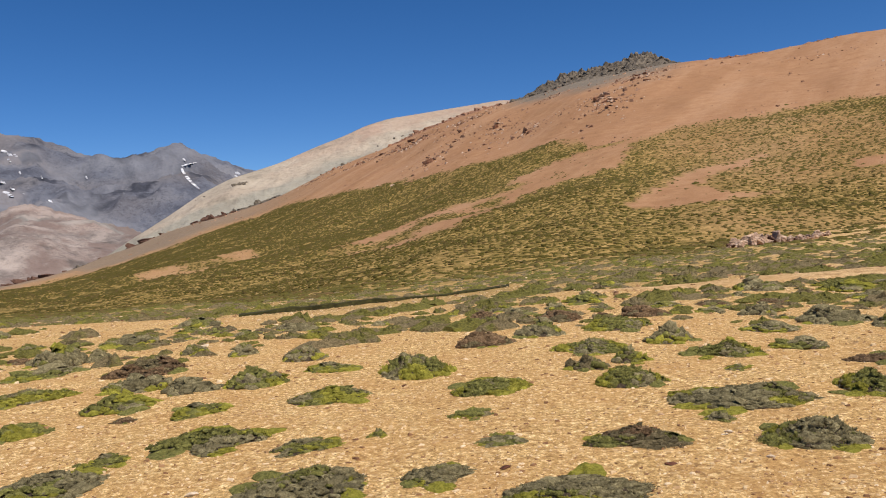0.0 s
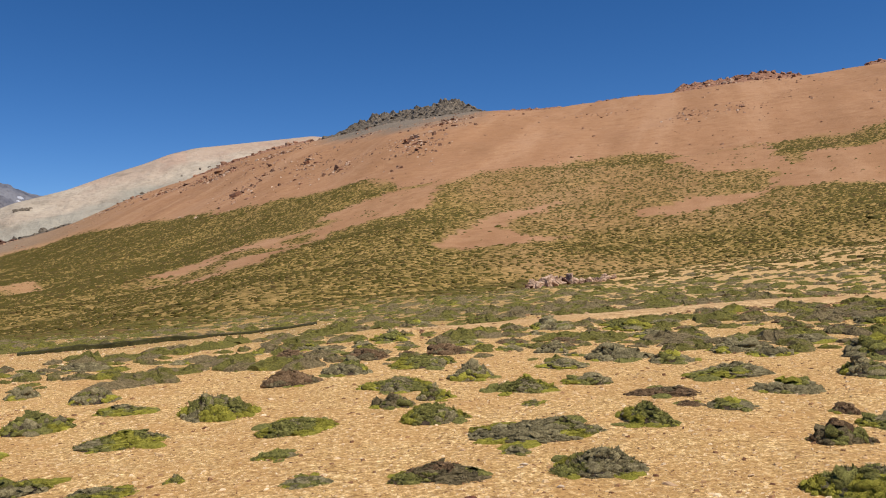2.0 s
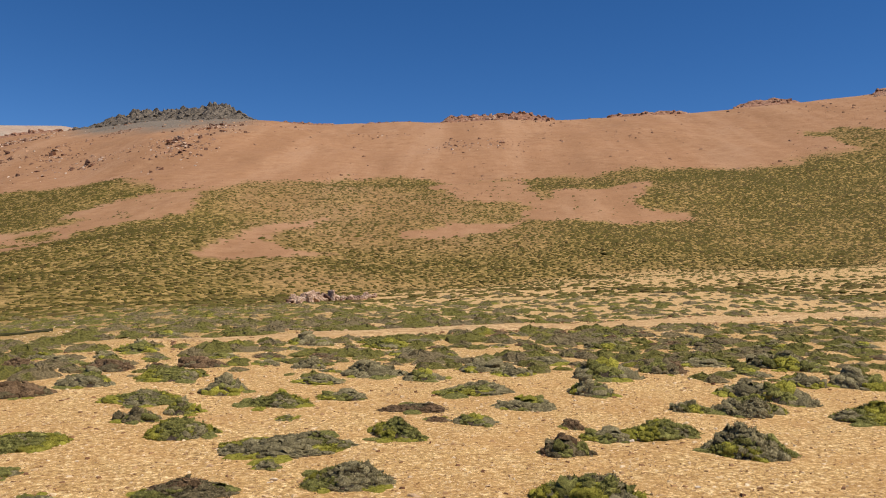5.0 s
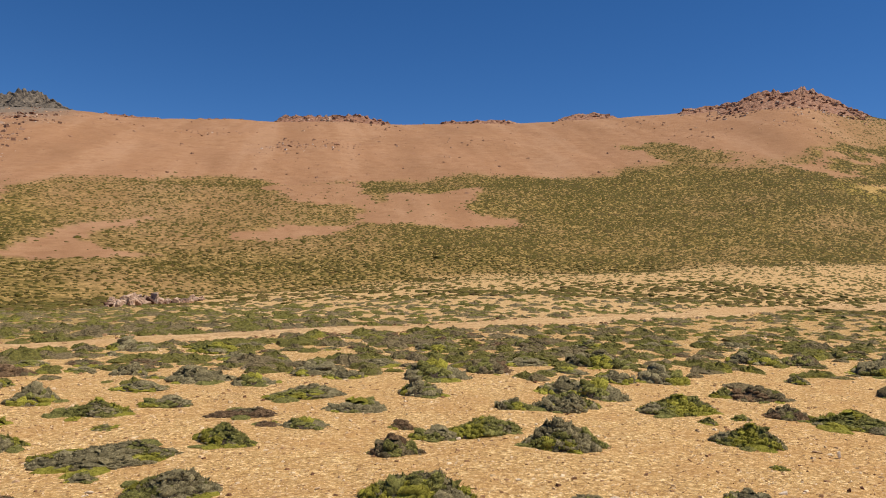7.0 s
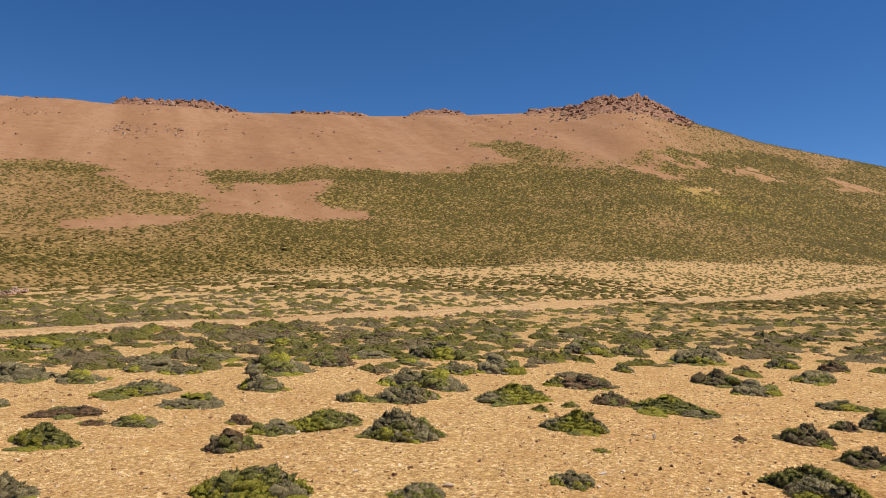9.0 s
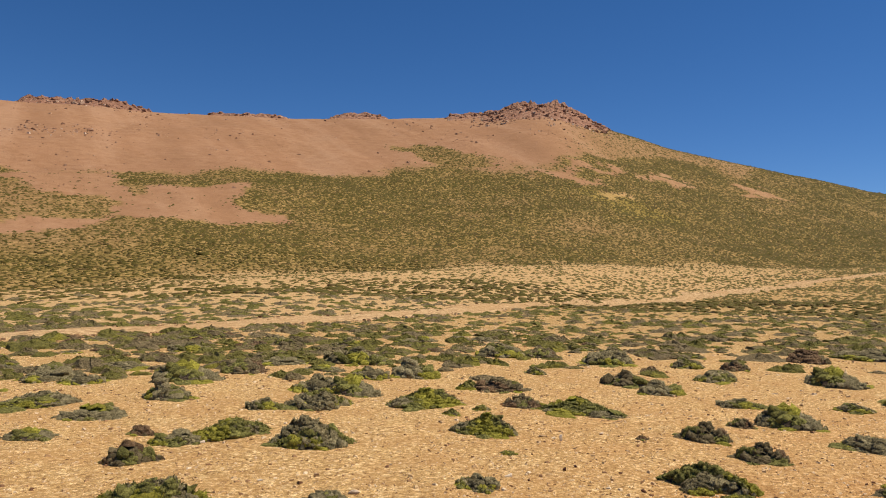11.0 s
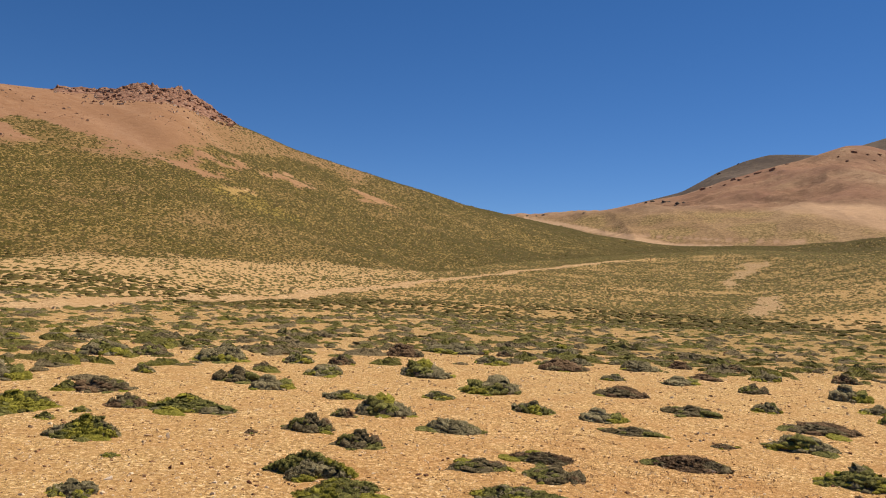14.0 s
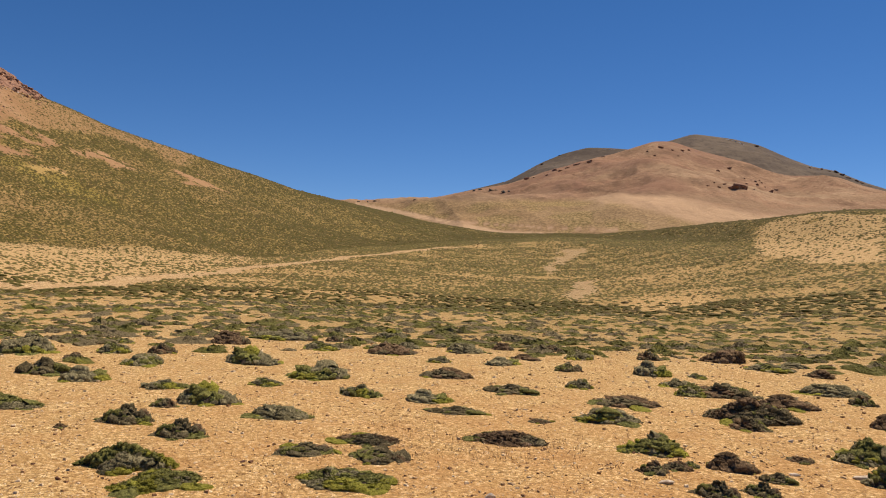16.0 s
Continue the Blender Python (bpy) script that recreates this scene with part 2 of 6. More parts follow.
# ---- materials ----
class Nodes:
    def __init__(self, name):
        self.m = bpy.data.materials.new(name)
        self.m.use_nodes = True
        self.t = self.m.node_tree
        self.out = self.t.nodes["Principled BSDF"]
        self.where = self.t.nodes.new("ShaderNodeNewGeometry")

    def put(self, socket, value):
        if isinstance(value, bpy.types.NodeSocket):
            self.t.links.new(value, socket)
        elif isinstance(value, (tuple, list)) and len(value) == 3 and socket.type == "RGBA":
            socket.default_value = (*value, 1)
        else:
            socket.default_value = value

    def noise(self, scale, detail=4.0, rough=0.6, stretch=None, turn=0.0):
        n = self.t.nodes.new("ShaderNodeTexNoise")
        n.inputs["Scale"].default_value, n.inputs["Detail"].default_value, n.inputs["Roughness"].default_value = scale, detail, rough
        place = self.where.outputs["Position"]
        if turn:
            v = self.t.nodes.new("ShaderNodeVectorRotate")
            v.rotation_type = "Z_AXIS"
            v.inputs["Angle"].default_value = radians(turn)
            self.t.links.new(place, v.inputs["Vector"])
            place = v.outputs[0]
        if stretch:
            v = self.t.nodes.new("ShaderNodeVectorMath")
            v.operation = "MULTIPLY"
            v.inputs[1].default_value = stretch
            self.t.links.new(place, v.inputs[0])
            place = v.outputs[0]
        self.t.links.new(place, n.inputs["Vector"])
        return n.outputs["Fac"]

    def cells(self, scale, out="Distance"):
        n = self.t.nodes.new("ShaderNodeTexVoronoi")
        n.inputs["Scale"].default_value = scale
        self.t.links.new(self.where.outputs["Position"], n.inputs["Vector"])
        return n.outputs[out]

    def ramp(self, fac, *stops):
        n = self.t.nodes.new("ShaderNodeValToRGB")
        while len(n.color_ramp.elements) < len(stops):
            n.color_ramp.elements.new(0.5)
        for el, (at, c) in zip(n.color_ramp.elements, stops):
            el.position, el.color = at, (*c, 1) if isinstance(c, tuple) else (c, c, c, 1)
        self.put(n.inputs[0], fac)
        return n.outputs[0]

    def mix(self, fac, a, b_, how="MIX"):
        n = self.t.nodes.new("ShaderNodeMix")
        n.data_type, n.blend_type = "RGBA", how
        self.put(n.inputs[0], fac), self.put(n.inputs[6], a), self.put(n.inputs[7], b_)
        return n.outputs[2]

    def sums(self, how, a, b_, c=0.5):
        n = self.t.nodes.new("ShaderNodeMath")
        n.operation = how
        self.put(n.inputs[0], a), self.put(n.inputs[1], b_)
        if how == "MULTIPLY_ADD":
            self.put(n.inputs[2], c)
        return n.outputs[0]

    def shade(self, value):
        n = self.t.nodes.new("ShaderNodeCombineColor")
        for socket in n.inputs:
            self.put(socket, value)
        return n.outputs[0]

    def attr(self, name):
        n = self.t.nodes.new("ShaderNodeAttribute")
        n.attribute_name = name
        return n.outputs["Fac"]

    def up(self):
        n = self.t.nodes.new("ShaderNodeSeparateXYZ")
        self.t.links.new(self.where.outputs["Normal"], n.inputs[0])
        return n.outputs[2]

    def random(self, island=True):
        if island:
            return self.where.outputs["Random Per Island"]
        return self.t.nodes.new("ShaderNodeObjectInfo").outputs["Random"]

    def done(self, colour, rough=0.95, height=None, depth=0.02, strength=0.5, specular=0.2):
        self.put(self.out.inputs["Base Color"], colour)
        self.put(self.out.inputs["Roughness"], rough)
        self.out.inputs["Specular IOR Level"].default_value = specular
        if height is not None:
            n = self.t.nodes.new("ShaderNodeBump")
            n.inputs["Distance"].default_value, n.inputs["Strength"].default_value = depth, strength
            self.put(n.inputs["Height"], height)
            self.t.links.new(n.outputs[0], self.out.inputs["Normal"])
        return self.m


def soil_material():
    k = Nodes("desert_soil")
    crumb, grain, blotch, broad = k.noise(19, 6, 0.72), k.noise(55, 5, 0.7), k.noise(1.6, 5, 0.6), k.noise(0.13, 4, 0.55)
    tan = k.ramp(crumb, (0.36, (0.27, 0.158, 0.062)), (0.46, (0.44, 0.282, 0.115)), (0.55, (0.55, 0.37, 0.162)), (0.615, (0.84, 0.65, 0.36)))
    tan = k.mix(0.65, tan, k.mix(k.ramp(grain, (0.38, 0.0), (0.62, 1.0)), (0.42, 0.38, 0.34), (1.62, 1.62, 1.58)), "MULTIPLY")
    tan = k.mix(k.ramp(blotch, (0.4, 0.0), (0.66, 0.55)), tan, (0.44, 0.245, 0.092))
    tan = k.mix(k.ramp(k.cells(26, "Color"), (0.80, 0.0), (0.86, 0.32)), tan, (0.70, 0.53, 0.294))
    tan = k.mix(k.ramp(k.cells(31, "Color"), (0.12, 0.55), (0.17, 0.0)), tan, (0.19, 0.10, 0.0442))
    sand = k.mix(0.6, tan, k.ramp(k.noise(6, 4), (0.3, (0.43, 0.285, 0.13)), (0.7, (0.56, 0.395, 0.195))))
    red = k.ramp(k.noise(0.6, 6, 0.62, (1, 1, 2.5)), (0.28, (0.272, 0.141, 0.072)), (0.5, (0.347, 0.195, 0.105)), (0.75, (0.412, 0.246, 0.138)))
    red = k.mix(k.ramp(broad, (0.35, 0.0), (0.7, 0.6)), red, (0.352, 0.195, 0.107))
    wash = k.noise(0.16, 5, 0.6, (1, 0.12, 0.12), 32)
    red = k.mix(k.ramp(wash, (0.38, 0.45), (0.52, 0.0)), red, (0.27, 0.142, 0.072))
    red = k.mix(k.ramp(wash, (0.52, 0.0), (0.64, 0.5)), red, (0.42, 0.255, 0.15))
    red = k.mix(k.ramp(k.noise(2.4, 5, 0.75), (0.38, 0.25), (0.50, 0.0)), red, (0.22, 0.12, 0.065))
    tan = k.mix(k.sums("MULTIPLY", k.attr("rust"), k.ramp(k.noise(0.8, 4, 0.6), (0.3, 0.4), (0.65, 1.0))), tan, k.mix(1.0, tan, (1.0, 0.88, 0.82), "MULTIPLY"))
    soil = k.mix(k.attr("red"), tan, red)
    soil = k.mix(k.attr("sand"), soil, sand)
    tufts = k.ramp(k.noise(1.6, 6, 0.75), (0.36, (0.085, 0.07, 0.016)), (0.50, (0.185, 0.137, 0.036)), (0.60, (0.40, 0.27, 0.10)))
    soil = k.mix(k.sums("MULTIPLY", k.attr("grass"), k.ramp(k.noise(3, 4, 0.7), (0.25, 0.75), (0.6, 1.0))), soil, tufts)
    soil = k.mix(k.sums("MULTIPLY", k.attr("lime"), 0.5), soil, (0.30, 0.235, 0.045))
    stones = k.ramp(k.noise(5, 6, 0.75), (0.35, (0.105, 0.09, 0.072)), (0.65, (0.26, 0.22, 0.17)))
    soil = k.mix(k.attr("scree"), soil, stones)
    height = k.sums("ADD", k.sums("MULTIPLY", grain, 0.6), crumb)
    return k.done(soil, 0.97, height, 0.035, 0.6, 0.1)


def rock_material(name, dark, mid, pale, scale=1.2):
    k = Nodes(name)
    n = k.noise(scale, 7, 0.68)
    c = k.ramp(n, (0.3, dark), (0.5, mid), (0.72, pale))
    c = k.mix(k.ramp(k.random(False), (0.0, 0.0), (1.0, 0.55)), c, mid)
    crack = k.cells(scale * 2.2)
    return k.done(c, 0.9, k.sums("ADD", k.noise(scale * 4, 6, 0.7), crack), 0.12, 0.7, 0.2)


def mountain_material(name, dark, mid, pale, scale, tint=None, band=(1, 1, 2.0), deep=6.0, wash=(0.3, 0.3, 0.27), blush=(0.42, 0.30, 0.23)):
    k = Nodes(name)
    n = k.noise(scale, 8, 0.62, band)
    c = k.ramp(n, (0.32, dark), (0.5, mid), (0.68, pale))
    if tint:
        c = k.mix(k.ramp(k.noise(scale * 0.35, 4, 0.5), (0.45, 0.0), (0.62, 0.8)), c, tint)
    c = k.mix(k.ramp(k.noise(scale * 14, 6, 0.75), (0.38, 0.55), (0.5, 0.0)), c, tuple(0.75 * v for v in dark))
    c = k.mix(k.ramp(k.noise(scale * 9, 6, 0.75), (0.54, 0.0), (0.64, 0.5)), c, pale)
    c = k.mix(k.attr("wash"), c, k.ramp(k.noise(scale * 6, 5, 0.7), (0.35, tuple(0.8 * v for v in wash)), (0.7, wash)))
    c = k.mix(k.attr("blush"), c, k.ramp(k.noise(scale * 5, 5, 0.7), (0.35, tuple(0.8 * v for v in blush)), (0.7, blush)))
    c = k.mix(k.attr("tone"), c, k.ramp(k.noise(scale * 5, 5, 0.7), (0.35, tuple(0.5 * v for v in dark)), (0.7, dark)))
    c = k.mix(k.attr("pale"), c, k.ramp(k.noise(scale * 4, 5, 0.7), (0.35, pale), (0.7, tuple(1.25 * v for v in pale))))
    c = k.mix(k.attr("grass"), c, k.ramp(k.noise(scale * 30, 5, 0.75), (0.38, (0.12, 0.10, 0.035)), (0.5, (0.29, 0.2, 0.085)), (0.62, (0.44, 0.31, 0.145))))
    return k.done(c, 0.97, k.noise(scale * 3, 7, 0.65), deep, 0.7, 0.1)


def plant_material(name, deep, mid, bright, grey, island=True):
    """Cushion plants: grey dead wood and dark green, with bright young growth."""
    k = Nodes(name)
    patch = k.noise(3.2, 4, 0.6)
    fine = k.noise(38, 4, 0.7)
    green = k.ramp(fine, (0.3, deep), (0.5, mid), (0.72, bright))
    dry = k.ramp(fine, (0.3, tuple(0.45 * v for v in grey)), (0.7, grey))
    pick = k.sums("ADD", k.sums("MULTIPLY", k.random(island), 0.45), k.sums("MULTIPLY", patch, 0.9))
    c = k.mix(k.ramp(pick, (0.38, 1.0), (0.66, 0.0)), green, dry)
    return k.done(c, 0.9, k.noise(60, 4, 0.7), 0.02, 0.8, 0.15)


def belt_material():
    """Cushion shrubs of the belt: patches of dark green, dry grey and lime."""
    k = Nodes("belt_plants")
    fine = k.noise(30, 6, 0.8)
    green = k.ramp(fine, (0.36, (0.060, 0.056, 0.015)), (0.5, (0.134, 0.126, 0.034)), (0.64, (0.239, 0.214, 0.056)))
    grey = k.ramp(fine, (0.36, (0.074, 0.058, 0.030)), (0.5, (0.169, 0.134, 0.070)), (0.64, (0.299, 0.239, 0.129)))
    lime = k.ramp(fine, (0.36, (0.129, 0.124, 0.020)), (0.5, (0.234, 0.218, 0.035)), (0.64, (0.348, 0.318, 0.064)))
    pick = k.sums("ADD", k.sums("MULTIPLY", k.random(), 0.5), k.sums("MULTIPLY", k.noise(3.4, 4, 0.6), 0.8))
    c = k.mix(k.ramp(pick, (0.52, 1.0), (0.66, 0.0)), green, grey)
    c = k.mix(k.ramp(pick, (0.88, 0.0), (0.97, 0.8)), c, lime)
    return k.done(c, 0.92, k.noise(55, 6, 0.75), 0.03, 0.9, 0.1)


SOIL = soil_material()
DARK_ROCK = rock_material("dark_rock", (0.036, 0.03, 0.024), (0.125, 0.105, 0.08), (0.30, 0.25, 0.19))
RED_ROCK = rock_material("red_rock", (0.05, 0.025, 0.017), (0.28, 0.142, 0.086), (0.54, 0.345, 0.225))
RUST_ROCK = rock_material("rust_rock", (0.035, 0.02, 0.015), (0.10, 0.052, 0.036), (0.22, 0.125, 0.085))
PALE_ROCK = rock_material("pale_rock", (0.085, 0.045, 0.03), (0.46, 0.31, 0.215), (0.78, 0.61, 0.46), 3.2)
HILL_PLANT = plant_material("hill_plants", (0.034, 0.029, 0.006), (0.074, 0.063, 0.012), (0.14, 0.114, 0.023), (0.122, 0.082, 0.027))
BELT_PLANT = belt_material()
FIELD_PLANT = plant_material("field_plants", (0.048, 0.040, 0.010), (0.1, 0.087, 0.019), (0.18, 0.152, 0.035), (0.175, 0.115, 0.045))

# ---- the land ----
def mesh_from(name, verts, faces, material, smooth_faces=True):
    me = bpy.data.meshes.new(name)
    verts, faces = np.asarray(verts, np.float32), np.asarray(faces, np.int32)
    n = faces.shape[1]
    me.vertices.add(len(verts)), me.loops.add(faces.size), me.polygons.add(len(faces))
    me.vertices.foreach_set("co", verts.ravel())
    me.loops.foreach_set("vertex_index", faces.ravel())
    me.polygons.foreach_set("loop_start", np.arange(0, faces.size, n, dtype=np.int32))
    me.polygons.foreach_set("use_smooth", np.full(len(faces), smooth_faces))
    me.update(calc_edges=True)
    me.materials.append(material)
    return me


def value_on(me, name, values):
    me.attributes.new(name, "FLOAT", "POINT").data.foreach_set("value", np.asarray(values, np.float32).ravel())


def grid_faces(rows, cols, closed=False):
    i, j = np.meshgrid(np.arange(rows - 1), np.arange(cols if closed else cols - 1), indexing="ij")
    a, b_ = i * cols + j, i * cols + (j + 1) % cols
    return np.stack([a, b_, b_ + cols, a + cols], -1).reshape(-1, 4)


def build_ground():
    turns = np.r_[np.arange(-34, 132, 0.36), np.arange(132, 326, 2.0)]
    ra, rb, rc = (round_at(t, turns) for t in (TRACK_R, FOOT_R, CREST_R))
    steps = [1.0 * k for k in np.linspace(0.02, 4.0, 14)]
    rings = [np.full(turns.shape, s) for s in steps]
    rings += [4.0 * (ra / 4.0) ** k for k in np.linspace(0, 1, 105)[1:]]
    rings += [ra + (rb - ra) * k for k in np.linspace(0, 1, 61)[1:]]
    rings += [rb + (rc - rb) * k for k in np.linspace(0, 1, 121)[1:]]
    rings += [rc + (4800 - rc) * k ** 3 for k in np.linspace(0, 1, 24)[1:]]
    r = np.array(rings)
    x, y = at_bearing(turns[None, :], r)
    me = mesh_from("ground", np.stack([x, y, ground_z(x, y)], -1).reshape(-1, 3), grid_faces(*r.shape, closed=True)[:, ::-1], SOIL)
    cover, red, sand, lime, scree = regions(x, y)
    on_hill = smooth(0.85, 1.05, r / rb[None, :]) * 0.75 + (0.35 + 0.4 * smooth(82, 95, turns) + 0.45 * (1 - smooth(12, 24, turns))) * smooth(12, 24, r) * (1 - sand)
    rust = 0.8 * smooth(55, 100, turns) * (1 - smooth(140, 170, turns)) * smooth(16, 5, r) + 0 * r
    for name, v in (("rust", rust), ("red", red), ("sand", sand), ("lime", lime), ("scree", scree), ("grass", np.clip(cover * on_hill, 0, 1))):
        value_on(me, name, v)
    tagged(new("ground", me), "tan gravelly desert soil rising into a reddish-brown hillside", "ground", kind="structure")


build_ground()


LANDS = {}


def build_mountain(name, label, rows, foot, foot_z, material, seed, rough, size, tone=None, steps=90, step=0.12, crest_rough=0.0):
    """A range: rows of bearing, distance and sight angle of its crest; it falls to a foot at that distance and height."""
    b_ = np.arange(rows[0][0], rows[-1][0] + step, step)
    cols = [np.interp(b_, [q[0] for q in rows], [q[k] for q in rows]) for k in (1, 2)]
    w = np.exp(-0.5 * (np.arange(-6, 7) * step / 0.25) ** 2)
    cols = [np.convolve(np.pad(c, 6, mode="edge"), w / w.sum(), "valid") for c in cols]
    rc, zc = cols[0], EYE + cols[0] * np.tan(np.radians(cols[1]))
    t = np.r_[np.linspace(0, 1, steps), 1 + np.linspace(0.04, 0.8, 12)][:, None]
    r = foot + (rc - foot)[None, :] * t
    up = np.where(t <= 1, t ** 0.92 + 0 * r, 1 - 0.9 * np.maximum(t - 1, 0) ** 1.2)
    z = foot_z + (zc - foot_z)[None, :] * up
    x, y = at_bearing(b_[None, :], r)
    bell = np.clip(4 * t * (1 - t), 0, 1) ** 0.9 * (t < 1) + 0 * r
    z = z + rough * bell * ridged(x / size, y / size, seed, 5, 0.52) + crest_rough * fractal(b_[None, :] * 3 + 0 * t, b_[None, :] * 0 + 0 * t, seed, 4, 0.6) * smooth(0.6, 1, t)
    me = mesh_from(name, np.stack([x, y, z], -1).reshape(-1, 3), grid_faces(*r.shape)[:, ::-1], material)
    sight = np.degrees(np.arctan2(z - EYE, r))
    marks = tone(b_[None, :] + 0 * t, sight, x, y) if tone else {}
    for key in ("tone", "pale", "grass", "wash", "blush"):
        value_on(me, key, np.clip(marks.get(key, 0 * r) + 0 * r, 0, 1))
    LANDS[name] = (b_, np.stack([x, y, z], -1), sight)
    return tagged(new(name, me), label, "mountain", kind="structure")


def seen_on(name, bearing, angle):
    """The place on a range's near face at a bearing and sight angle."""
    b_, places, sight = LANDS[name]
    k = int(np.argmin(np.abs(b_ - bearing)))
    j = int(np.argmax(sight[:, k] >= angle))
    return Vector(places[j, k].tolist())


def near_line(b_, s_, rows, half):
    """1 along a line of (bearing, sight angle) rows, falling to 0 at half a width."""
    at = np.interp(b_, [p[0] for p in rows], [p[1] for p in rows])
    on = (b_ > rows[0][0]) & (b_ < rows[-1][0])
    return on * smooth(half, 0.5 * half, np.abs(s_ - at))


def grey_marks(b_, s_, x, y):
    gravelly = smooth(0.15, 0.7, ridged(x / 260, y / 260, 43, 4)) * smooth(4.5, 3.5, s_ + 0.12 * (b_ + 22))
    dark = fractal(x / 75, y / 75, 44, 4, 0.6) + 0.5 * bumps(x / 300, y / 300, 48)
    gully = smooth(0.5, 1.1, ridged(x / 190, y / 420, 42, 3))
    return {"pale": np.maximum(0.7 * gravelly, 0.5 * gully), "tone": 0.9 * smooth(0.55, 0.85, dark), "blush": 0.5 * gully * smooth(-24, -28, b_)}


def pale_marks(b_, s_, x, y):
    low = np.interp(b_, [-28, -24, -21, -17, -13, -9, -5, 0], [-1.2, -0.4, 0.9, 2.4, 3.6, 5.0, 6.2, 7.6])
    up = s_ - low + 0.35 * fractal(x / 25, y / 25, 50, 3)
    rosy = smooth(-13, -6, b_ + 2 * fractal(x / 30, y / 30, 51, 3)) * smooth(0.9, 1.6, up) * (0.55 + 0.45 * smooth(-0.3, 0.3, fractal(x / 18, y / 40, 52, 3)))
    return {"wash": 0.85 * smooth(0.75, 0.2, up), "blush": 0.75 * rosy, "tone": 0.5 * smooth(0.6, 1.1, fractal(x / 14, y / 14, 49, 4))}


def pink_marks(b_, s_, x, y):
    spots = fractal(x / 34, y / 60, 54, 4, 0.6)
    return {"pale": 0.5 * smooth(0.25, 0.9, spots), "wash": 0.8 * smooth(0.1, 0.55, fractal(x / 110, y / 110, 55, 3)), "blush": 0.75 * smooth(-0.1, -0.5, spots), "tone": 0.75 * smooth(0.5, 0.9, fractal(x / 26, y / 26, 56, 4)) * smooth(1.9, 0.9, s_)}


def brown_marks(b_, s_, x, y):
    wob = 0.12 * fractal(x / 20, y / 20, 45, 3)
    track = near_line(b_, s_ + 0.02 * wob, ((91, 6.2), (95, 5.62), (98, 5.05), (101.5, 4.5), (106, 4.4)), 0.24)
    path = near_line(b_, s_ + 0.05 * wob, ((97, 5.3), (101, 5.1), (105, 4.95), (110, 4.85)), 0.07)
    light = smooth(0.2, -0.2, s_ + wob - np.interp(b_, [103, 107, 110, 113, 116, 119], [5.3, 7.0, 7.55, 7.3, 6.6, 5.8])) * smooth(106.5, 109, b_ + 6 * wob) * smooth(4.9, 5.2, s_)
    grass = smooth(0.3, -0.3, s_ + wob - np.interp(b_, [91, 96, 102, 107, 110, 113, 115], [6.2, 6.5, 6.9, 6.95, 6.8, 5.9, 5.3])) * (0.55 + 0.45 * smooth(-0.3, 0.4, fractal(x / 12, y / 12, 57, 3)))
    light = light * (1 - grass)
    scars = smooth(0.5, 0.9, fractal(x / 9, y / 9, 46, 3)) * smooth(6.5, 7.5, s_)
    dusk = smooth(-0.1, 0.5, fractal(x / 45, y / 45, 58, 3)) * smooth(7.0, 7.8, s_ + wob)
    lines = np.maximum(near_line(b_, s_ + 0.3 * wob, ((105.5, 7.75), (108, 7.62), (111, 7.5), (113, 7.2)), 0.1), near_line(b_, s_ + 0.3 * wob, ((114, 6.9), (116, 6.5), (118, 6.1)), 0.08))
    return {"pale": np.maximum(np.maximum(0.85 * track, 0.6 * path), 0.75 * light), "grass": 0.95 * grass * (1 - track) * (1 - path), "tone": np.maximum(0.4 * scars, 0.55 * lines),
            "blush": 0.6 * dusk, "wash": 0.5 * smooth(0.1, 0.6, fractal(x / 30, y / 60, 59, 3)) * (1 - grass) * (1 - light)}


PALE_SLOPE = mountain_material("pale_scree", (0.31, 0.27, 0.212), (0.41, 0.358, 0.283), (0.49, 0.43, 0.345), 0.02, (0.43, 0.345, 0.265), wash=(0.335, 0.325, 0.27), blush=(0.43, 0.30, 0.225))
# the range's greys are lightened and blued to hold the haze of distance
HAZY_GREY = mountain_material("grey_range", (0.064, 0.071, 0.094), (0.120, 0.131, 0.164), (0.185, 0.195, 0.222), 0.009, (0.155, 0.142, 0.142), (1, 1, 1.5), 14.0, blush=(0.24, 0.185, 0.15))
PINK_RANGE = mountain_material("pink_range", (0.13, 0.115, 0.107), (0.235, 0.203, 0.185), (0.38, 0.325, 0.29), 0.014, (0.27, 0.20, 0.17), (1, 1, 1.5), 8.0, (0.25, 0.245, 0.225), (0.205, 0.15, 0.132))
BROWN_HILL = mountain_material("brown_hill", (0.20, 0.115, 0.066), (0.325, 0.2, 0.118), (0.47, 0.32, 0.19), 0.03, (0.34, 0.19, 0.112), (1, 1, 2), 2.0, (0.33, 0.225, 0.13), (0.26, 0.135, 0.085))
DARK_HILL = mountain_material("dark_hill", (0.085, 0.066, 0.052), (0.125, 0.098, 0.074), (0.18, 0.14, 0.10), 0.01, None, (1, 1, 2), 2.0)

